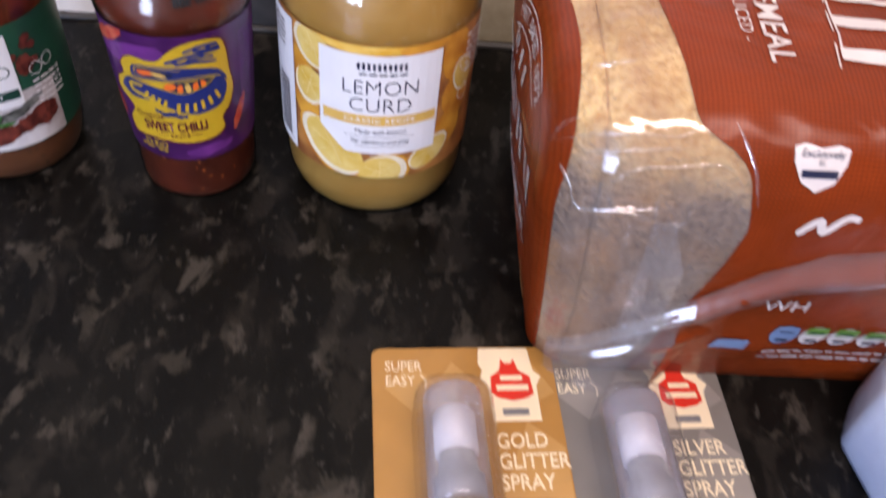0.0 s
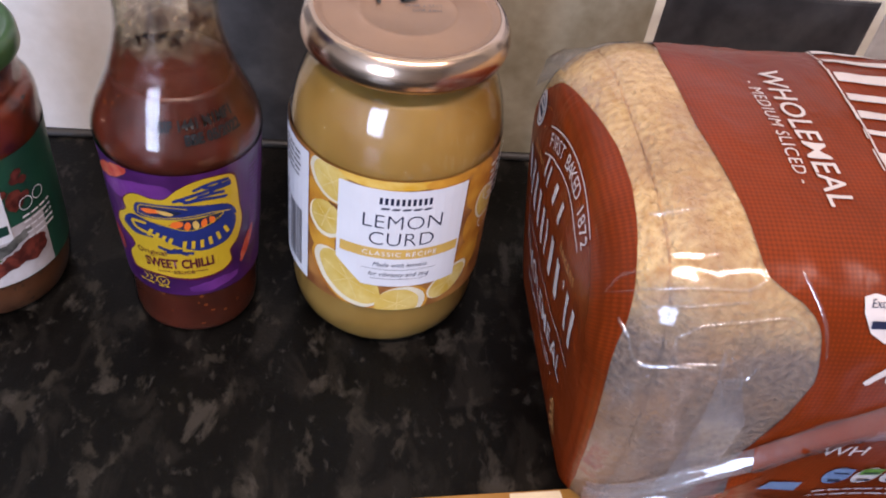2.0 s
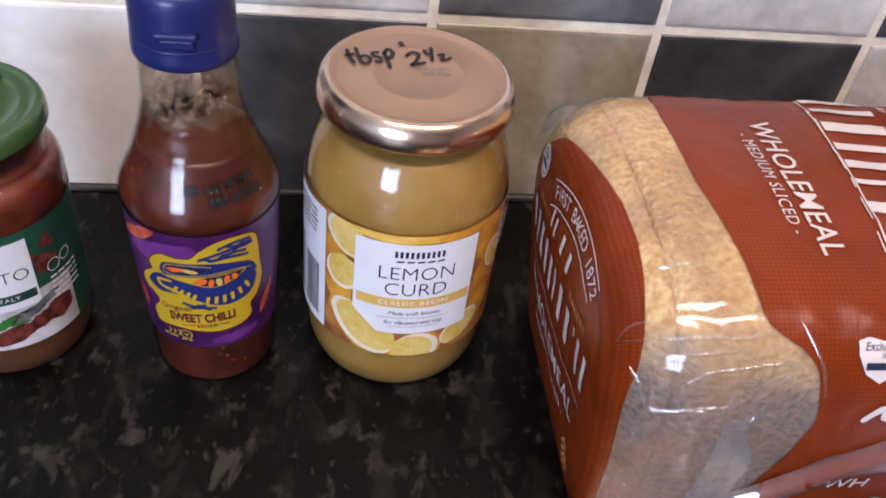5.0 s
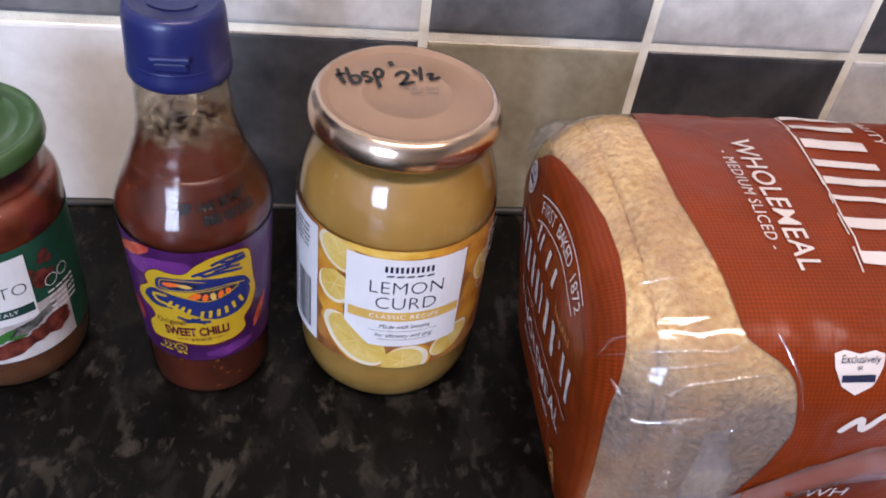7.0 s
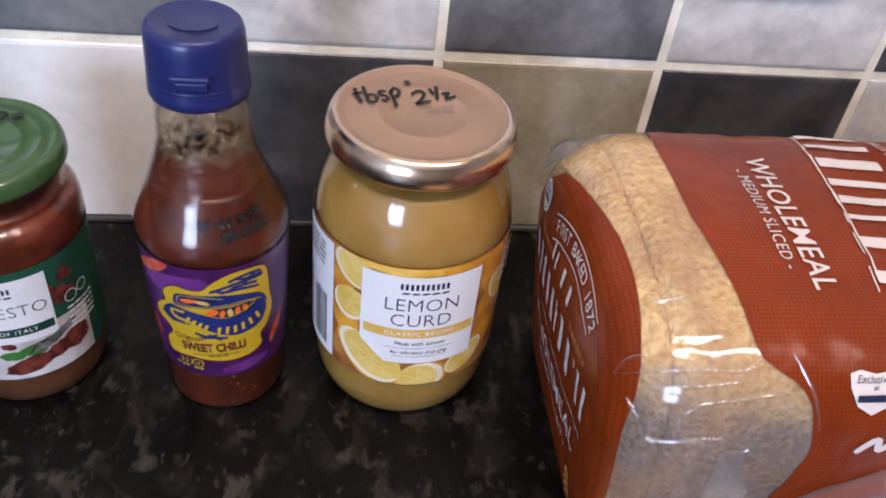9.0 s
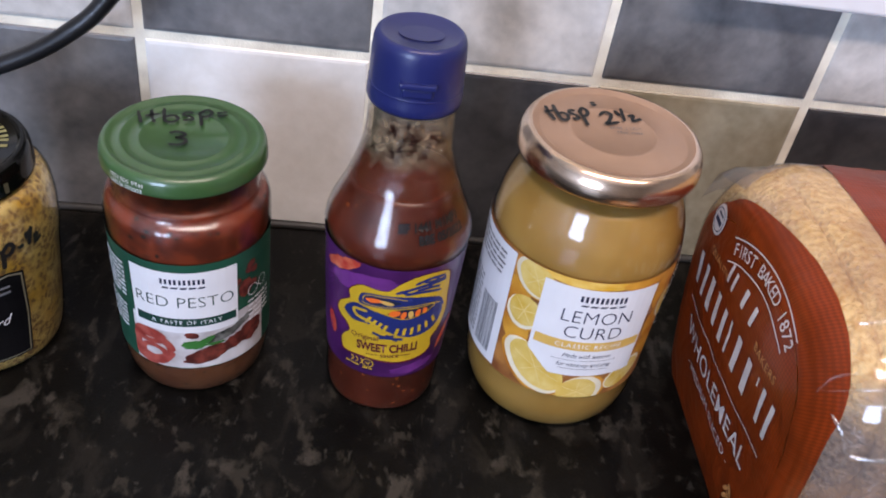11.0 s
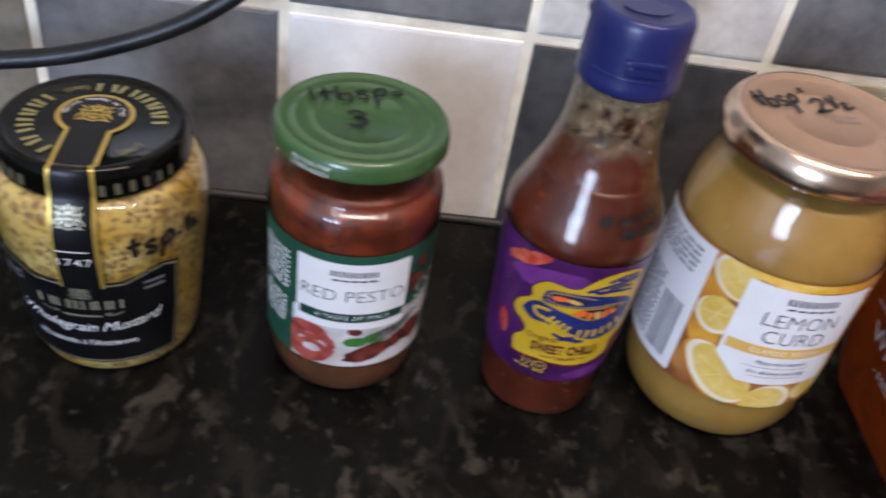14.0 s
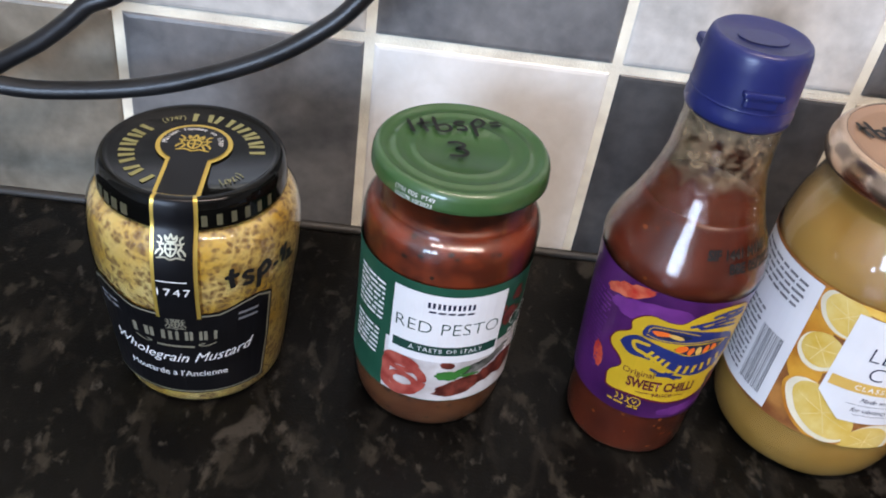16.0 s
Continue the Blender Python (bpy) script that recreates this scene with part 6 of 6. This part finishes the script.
    # print on top
    m = axes((0, -1, 0), (1, 0, 0), (0, 0, 0.125))

    def on_top(bm, mtl, off=0.0005, label=""):
        part("print", laid_on(bm, m, (0, 0, -1), tree, off), mtl, bag, label)

    on_top(turned(text("WHOLEMEAL", 0.0104, spacing=1.06, bold=0.0001, sx=0.98), -0.5, 0.1372, 0.0958), BAG_INK, label="white lettering WHOLEMEAL")
    on_top(turned(text("- MEDIUM SLICED -", 0.0056, spacing=1.12, sx=0.92), -0.5, 0.1372, 0.0880), BAG_INK, label="white lettering MEDIUM SLICED")
    on_top(turned(flat(rect(0.0, 0.070, 0.0, 0.0006)), -4, 0.0960, 0.1180), BAG_INK)
    x = 0.0
    for k, w in enumerate((0.0135, 0.0110, 0.0140, 0.0045, 0.0100, 0.0100)):
        for b in stems(x, x + w, 0.0, 0.0220, 0.28):
            on_top(turned(b, -6, 0.0830, 0.1215), BAG_INK)
        on_top(turned(flat(rect(x + 0.0012, x + w + 0.0012, -0.0014, -0.0009)), -6, 0.0830, 0.1215), BAG_INK)
        x += w + 0.0046
    on_top(text("QUALITY", 0.0062, x=0.0920, y=0.1490, spacing=1.1), BAG_INK)
    # white badge over the front edge
    m = axes((1, 0, 0), (0, 0.55, 0.83), (0.1035, -0.1965, 0.1105)) @ Matrix.Scale(0.76, 4)
    part("print", laid_on(flat([(-0.0100, 0.0060), (-0.0060, 0.0072), (0.0, 0.0060), (0.0060, 0.0072), (0.0100, 0.0060), (0.0095, 0.0010), (0.0060, -0.0060), (0.0, -0.0095), (-0.0060, -0.0060), (-0.0095, 0.0010)]), m,
                          (0, 0.83, -0.55), tree, 0.0006), BAG_INK, bag, "white badge")
    part("print", laid_on(joined(text("Exclusively", 0.0036, y=0.0040, shear=0.2), text("at", 0.0030, y=0.0012), flat(rect(-0.0065, 0.0065, -0.0042, -0.0015))), m, (0, 0.83, -0.55), tree, 0.0009), NAVY, bag, "dark lettering Exclusively at")
    # print on the front
    m = axes((1, 0, 0), (0, 0, 1), (0, -0.21, 0))

    def on_front(bm, mtl, off=0.0006, label=""):
        part("print", laid_on(bm, m, (0, 1, 0), front, off), mtl, bag, label)

    on_front(turned(text("WH", 0.0080, "LEFT"), 3, 0.1065, 0.0570), BAG_INK, 0.0012, label="white lettering WH")
    on_front(stroke([[(0.103, 0.0900), (0.108, 0.0950), (0.110, 0.0910), (0.115, 0.0960), (0.119, 0.0955)]], 0.0022), BAG_INK)
    for k in range(5):
        x = 0.1165 + k * 0.0098
        on_front(flat(blob(x + 0.0043, 0.0390, 0.0044, 0.0058, 3, 0.05)), NUTRI_BLUE if k == 0 else BAG_INK, 0.0005)
        on_front(flat(rect(x + 0.0008, x + 0.0078, 0.0400, 0.0445)), NUTRI_BLUE if k == 0 else NUTRI_GREEN, 0.0008)
        on_front(flat(rect(x + 0.0022, x + 0.0064, 0.0357, 0.0371)), NAVY, 0.0010)
        on_front(flat(rect(x + 0.0018, x + 0.0068, 0.0413, 0.0421)), NAVY, 0.0010)
    on_front(flat([(0.0990, 0.0290), (0.1110, 0.0290), (0.1115, 0.0345), (0.1010, 0.0345)]), NUTRI_BLUE)
    on_front(bars(0.1180, 0.1700, [0.0275, 0.0230], 0.0012, seed=9), BAG_INK)


build_loaf()

# ---------------------------------------------------------------- glitter spray cards
GOLD_CARD = mat("gold_printed_card", (0.36, 0.185, 0.042), 0.35, var=0.05, coat=0.2)
GOLD_CARD_LIGHT = mat("gold_card_facet", (0.44, 0.25, 0.075), 0.35, var=0.05, coat=0.2)
SILVER_CARD = mat("silver_printed_card", (0.17, 0.16, 0.145), 0.35, var=0.05, coat=0.2)
SILVER_CARD_LIGHT = mat("silver_card_facet", (0.24, 0.225, 0.205), 0.35, var=0.05, coat=0.2)
CREAM_INK = mat("cream_ink", (0.78, 0.68, 0.48), 0.45, var=0.04)
RED_INK = mat("red_ink", (0.60, 0.03, 0.015), 0.4, var=0.05)
BLISTER = clear("blister_plastic", tint=(0.98, 0.98, 0.99), rough=0.06, base=0.05, bump=0.1, bscale=60, haze=0.03, hazecol=(0.75, 0.75, 0.85))
CAP_FROST = clear("frosted_cap", tint=(0.90, 0.90, 0.93), rough=0.10, base=0.12, bump=0.08, bscale=90, haze=0.17, hazecol=(0.72, 0.71, 0.80))
ACTUATOR = mat("white_actuator", (0.62, 0.61, 0.64), 0.35, second=(0.74, 0.73, 0.76), mixscale=90)
GOLD_BOTTLE = mat("gold_glitter_liquid", (0.62, 0.36, 0.08), 0.3, metal=0.4, var=0.2, scale=900)
SILVER_BOTTLE = mat("silver_glitter_liquid", (0.50, 0.49, 0.50), 0.3, metal=0.4, var=0.2, scale=900)


def build_spray(label, x, y, z, rz, word, card_m, facet_m, bottle_m):
    """A blister card: the origin is the card's top left corner, x across, y down the card is negative."""
    c = thing("spray_card", label, "blister pack", x, y, z, rz, group="glitter spray cards")
    w, h, r = 0.064, 0.125, 0.0035
    outline = [*[(r - r * math.cos(radians(a)), -r + r * math.sin(radians(a))) for a in range(0, 91, 15)], *[(w - r + r * math.sin(radians(a)), -r + r * math.cos(radians(a))) for a in range(0, 91, 15)],
               *[(w - r + r * math.cos(radians(a)), -h + r - r * math.sin(radians(a))) for a in range(0, 91, 15)], *[(r - r * math.sin(radians(a)), -h + r - r * math.cos(radians(a))) for a in range(0, 91, 15)]]
    bm = bmesh.new()
    f = bm.faces.new([bm.verts.new((px, py, 0.0004)) for px, py in outline[::-1]])
    ext = bmesh.ops.extrude_face_region(bm, geom=[f])
    bmesh.ops.translate(bm, vec=(0, 0, -0.0004), verts=[v for v in ext["geom"] if isinstance(v, bmesh.types.BMVert)])
    bmesh.ops.recalc_face_normals(bm, faces=bm.faces)
    part("card", bm, card_m, c, "printed card")
    T = 0.0004
    for k in range(4):
        part("facet", lifted(flat([(0.004 + 0.015 * k, -0.0160 - 0.004 * k), (0.014 + 0.014 * k, -0.0060), (min(0.026 + 0.014 * k, w - 0.001), -0.0190), (0.014 + 0.012 * k, -0.0260)]), T + 0.0001 + 0.00003 * k), facet_m, c)
    part("facet", lifted(flat([(0.040, -0.058), (0.052, -0.030), (0.0635, -0.040), (0.0635, -0.075)]), T + 0.0001), facet_m, c)
    part("lettering", lifted(joined(text("SUPER", 0.0058, "LEFT", x=0.0045, y=-0.0078, sx=0.8), text("EASY", 0.0058, "LEFT", x=0.0045, y=-0.0136, sx=0.8), stroke([[(0.0165, -0.0110), (0.0185, -0.0135), (0.0182, -0.0165)]], 0.0004)), T + 0.0003), CREAM_INK, c, "cream lettering SUPER EASY")
    tag = [(0.0380, -0.0006), (0.0555, -0.0006), (0.0565, -0.0100), (0.0590, -0.0125), (0.0570, -0.0160), (0.0570, -0.0300), (0.0405, -0.0300), (0.0400, -0.0165), (0.0375, -0.0135), (0.0385, -0.0095), (0.0372, -0.0070)]
    part("brand_tag", lifted(flat(tag), T + 0.0003), CREAM_INK, c, "cream tag")
    part("red_apron", lifted(flat([(0.0455, -0.0050), (0.0465, -0.0070), (0.0490, -0.0070), (0.0500, -0.0050), (0.0512, -0.0100), (0.0550, -0.0125), (0.0556, -0.0195), (0.0530, -0.0212), (0.0480, -0.0222), (0.0430, -0.0208), (0.0408, -0.0190), (0.0412, -0.0125), (0.0445, -0.0100)]), T + 0.0005), RED_INK, c, "red apron shape")
    pieces("brand_bar", [flat(rect(0.0445, 0.0522, -0.0142, -0.0122)), flat(rect(0.0428, 0.0540, -0.0182, -0.0160))], lambda q: lifted(q, T + 0.0007), CREAM_INK, c)
    part("brand_bar", lifted(flat(rect(0.0440, 0.0530, -0.0278, -0.0252)), T + 0.0005), GREY_INK, c)
    lines = (word, "GLITTER", "SPRAY")
    part("lettering", lifted(joined(*[text(s, 0.0076, "LEFT", x=0.0405, y=-0.0375 - 0.0074 * k, sx=0.82, bold=0.0001) for k, s in enumerate(lines)]), T + 0.0003), CREAM_INK, c, "cream lettering " + word + " GLITTER SPRAY")
    # bottle lying in its blister
    cx = 0.0255

    def lying(prof):
        b = lathe(prof, 40)
        bmesh.ops.rotate(b, cent=(0, 0, 0), matrix=Matrix.Rotation(radians(90), 3, "X"), verts=b.verts)
        bmesh.ops.translate(b, vec=(cx, -0.0245, 0.0112), verts=b.verts)
        return b

    bottle = part("spray_bottle", lying([(0, 0.041), (0.0085, 0.0410), (0.0097, 0.0420), (0.0097, 0.085), (0.0085, 0.0875), (0, 0.0878)]), bottle_m, c, "glittery spray bottle", True)
    part("cap", lying([(0, 0.0), (0.0080, 0.0), (0.0094, 0.0012), (0.0098, 0.004), (0.0100, 0.039), (0.0094, 0.0400), (0, 0.0401)]), CAP_FROST, bottle, "frosted clear cap", True)
    part("spray_head", lying([(0, 0.0080), (0.0060, 0.0080), (0.0068, 0.0090), (0.0070, 0.0225), (0, 0.0226)]), ACTUATOR, bottle, "pale spray head", True)
    part("collar", lying([(0, 0.0227), (0.0055, 0.0227), (0.0060, 0.0235), (0.0062, 0.0300), (0.0080, 0.0310), (0.0082, 0.0390), (0, 0.0391)]), GREY_INK, bottle, "grey collar", True)
    part("nozzle", lying([(0, 0.0402), (0.0060, 0.0402), (0.0060, 0.0409), (0, 0.0409)]), GOLD_BOTTLE, bottle, "", True)
    b = box(cx - 0.0128, cx + 0.0128, -0.1150, -0.0215, 0.0006, 0.0232)
    bmesh.ops.delete(b, geom=[fc for fc in b.faces if fc.normal.z < -0.5], context="FACES")
    bmesh.ops.bevel(b, geom=[e for e in b.edges if not e.is_boundary], offset=0.0085, segments=6, profile=0.5, affect="EDGES")
    part("blister", b, BLISTER, c, "clear plastic blister", True)
    return c


build_spray("silver glitter spray in a clear blister card", 0.0490, -0.1845, 0.0, 4, "SILVER", SILVER_CARD, SILVER_CARD_LIGHT, SILVER_BOTTLE)
build_spray("gold glitter spray in a clear blister card", -0.0110, -0.1850, 0.0008, 4, "GOLD", GOLD_CARD, GOLD_CARD_LIGHT, GOLD_BOTTLE)

# ---------------------------------------------------------------- white pouch
POUCH = mat("white_blue_pouch", (0.40, 0.46, 0.62), 0.3, second=(0.55, 0.60, 0.72), mixscale=30, bump=0.5, bscale=60)
POUCH_PATCH = mat("beige_print", (0.55, 0.42, 0.28), 0.4, var=0.15)


def build_pouch():
    c = thing("white_pouch", "white and pale blue plastic food pouch with beige print", "pouch")
    bm = bmesh.new()
    o = [(0.1500, -0.2150), (0.1590, -0.1990), (0.1700, -0.1900), (0.200, -0.185), (0.250, -0.190), (0.262, -0.240), (0.255, -0.300), (0.200, -0.315), (0.175, -0.300), (0.1580, -0.2500)]
    p = smooth_line(o + [o[0]], 6)[:-1]
    mid = (0.2, -0.25)
    rings = []
    for s, z in ((0.97, 0.0004), (1.0, 0.004), (1.0, 0.012), (1.0, 0.0315), (0.985, 0.0345), (0.95, 0.0362), (0.7, 0.0395), (0.35, 0.041)):
        rings.append([bm.verts.new((mid[0] + (x - mid[0]) * s, mid[1] + (y - mid[1]) * s, z + (0.0015 * noise.noise((x * 60, y * 60, s * 4)) if s < 1 and z > 0.02 else 0))) for x, y in p])
    n = len(p)
    for a, b in zip(rings, rings[1:]):
        for k in range(n):
            bm.faces.new((a[k], a[(k + 1) % n], b[(k + 1) % n], b[k]))
    bm.faces.new(rings[-1])
    bm.faces.new(rings[0])
    bmesh.ops.recalc_face_normals(bm, faces=bm.faces)
    t = BVHTree.FromBMesh(bm)
    part("film", bm, POUCH, c, "white film", True)
    m = axes((1, 0, 0), (0, 1, 0), (0.1690, -0.2120, 0.05))
    part("print", laid_on(flat(blob(0, 0, 0.0115, 0.0075, 6, 0.25)), m, (0, 0, -1), t, 0.0005), POUCH_PATCH, c, "beige printed patch")


build_pouch()


# ---------------------------------------------------------------- wall tiles
TILE, ROW0 = 0.0968, 0.0968
PATTERN = {(-4, 0): T_BROWN, (-3, 0): T_SLATE, (-2, 0): T_WHITE, (-1, 0): T_BLACK, (0, 0): T_BEIGE, (1, 0): T_BLACK, (2, 0): T_LIGHT,
           (-5, 1): T_SLATE, (-4, 1): T_BEIGE, (-3, 1): T_LIGHT, (-2, 1): T_SLATE, (-1, 1): T_LIGHT, (0, 1): T_SLATE, (1, 1): T_LIGHT, (2, 1): T_BLACK}


def tile_mesh(name, w, h, material):
    bm = bmesh.new()
    e = 0.0022
    back = [(0, 0.006, 0), (w, 0.006, 0), (w, 0.006, h), (0, 0.006, h)]
    mid = [(x, 0.0011, z) for x, _, z in back]
    soft = [(e * 0.35 + x * (1 - 0.7 * e / w), 0.0003, e * 0.35 + z * (1 - 0.7 * e / h)) for x, _, z in back]
    top = [(e + x * (1 - 2 * e / w), 0.0, e + z * (1 - 2 * e / h)) for x, _, z in back]
    lv = [[bm.verts.new(p) for p in q] for q in (back, mid, soft, top)]
    for a, b in zip(lv, lv[1:]):
        for i in range(4):
            bm.faces.new((a[i], a[(i + 1) % 4], b[(i + 1) % 4], b[i]))
    bm.faces.new(lv[-1])
    bmesh.ops.recalc_face_normals(bm, faces=bm.faces)
    return finish(name, bm, material)


tiles = {}
for row in range(6):
    for k in range(-11, 11):
        low = row == 0
        m = PATTERN.get((k, row)) or ((T_BLACK, T_LIGHT, T_SLATE, T_BEIGE)[(k * 7 + row * 3) % 2 + (2 if (k + row) % 3 == 0 else 0)] if (k + row) % 2 else (T_LIGHT, T_BEIGE)[(k + row) % 4 // 2])
        key = (m.name, low)
        if key not in tiles:
            tiles[key] = tile_mesh("tile", 0.0962, (ROW0 - 0.0029) if low else 0.0962, m)
        t = new("tile", tiles[key])
        t.location = (k * 0.1 + 0.0019, 0, 0.001 if low else ROW0 + (row - 1) * 0.1 + 0.0019)
        t.parent = wall_back
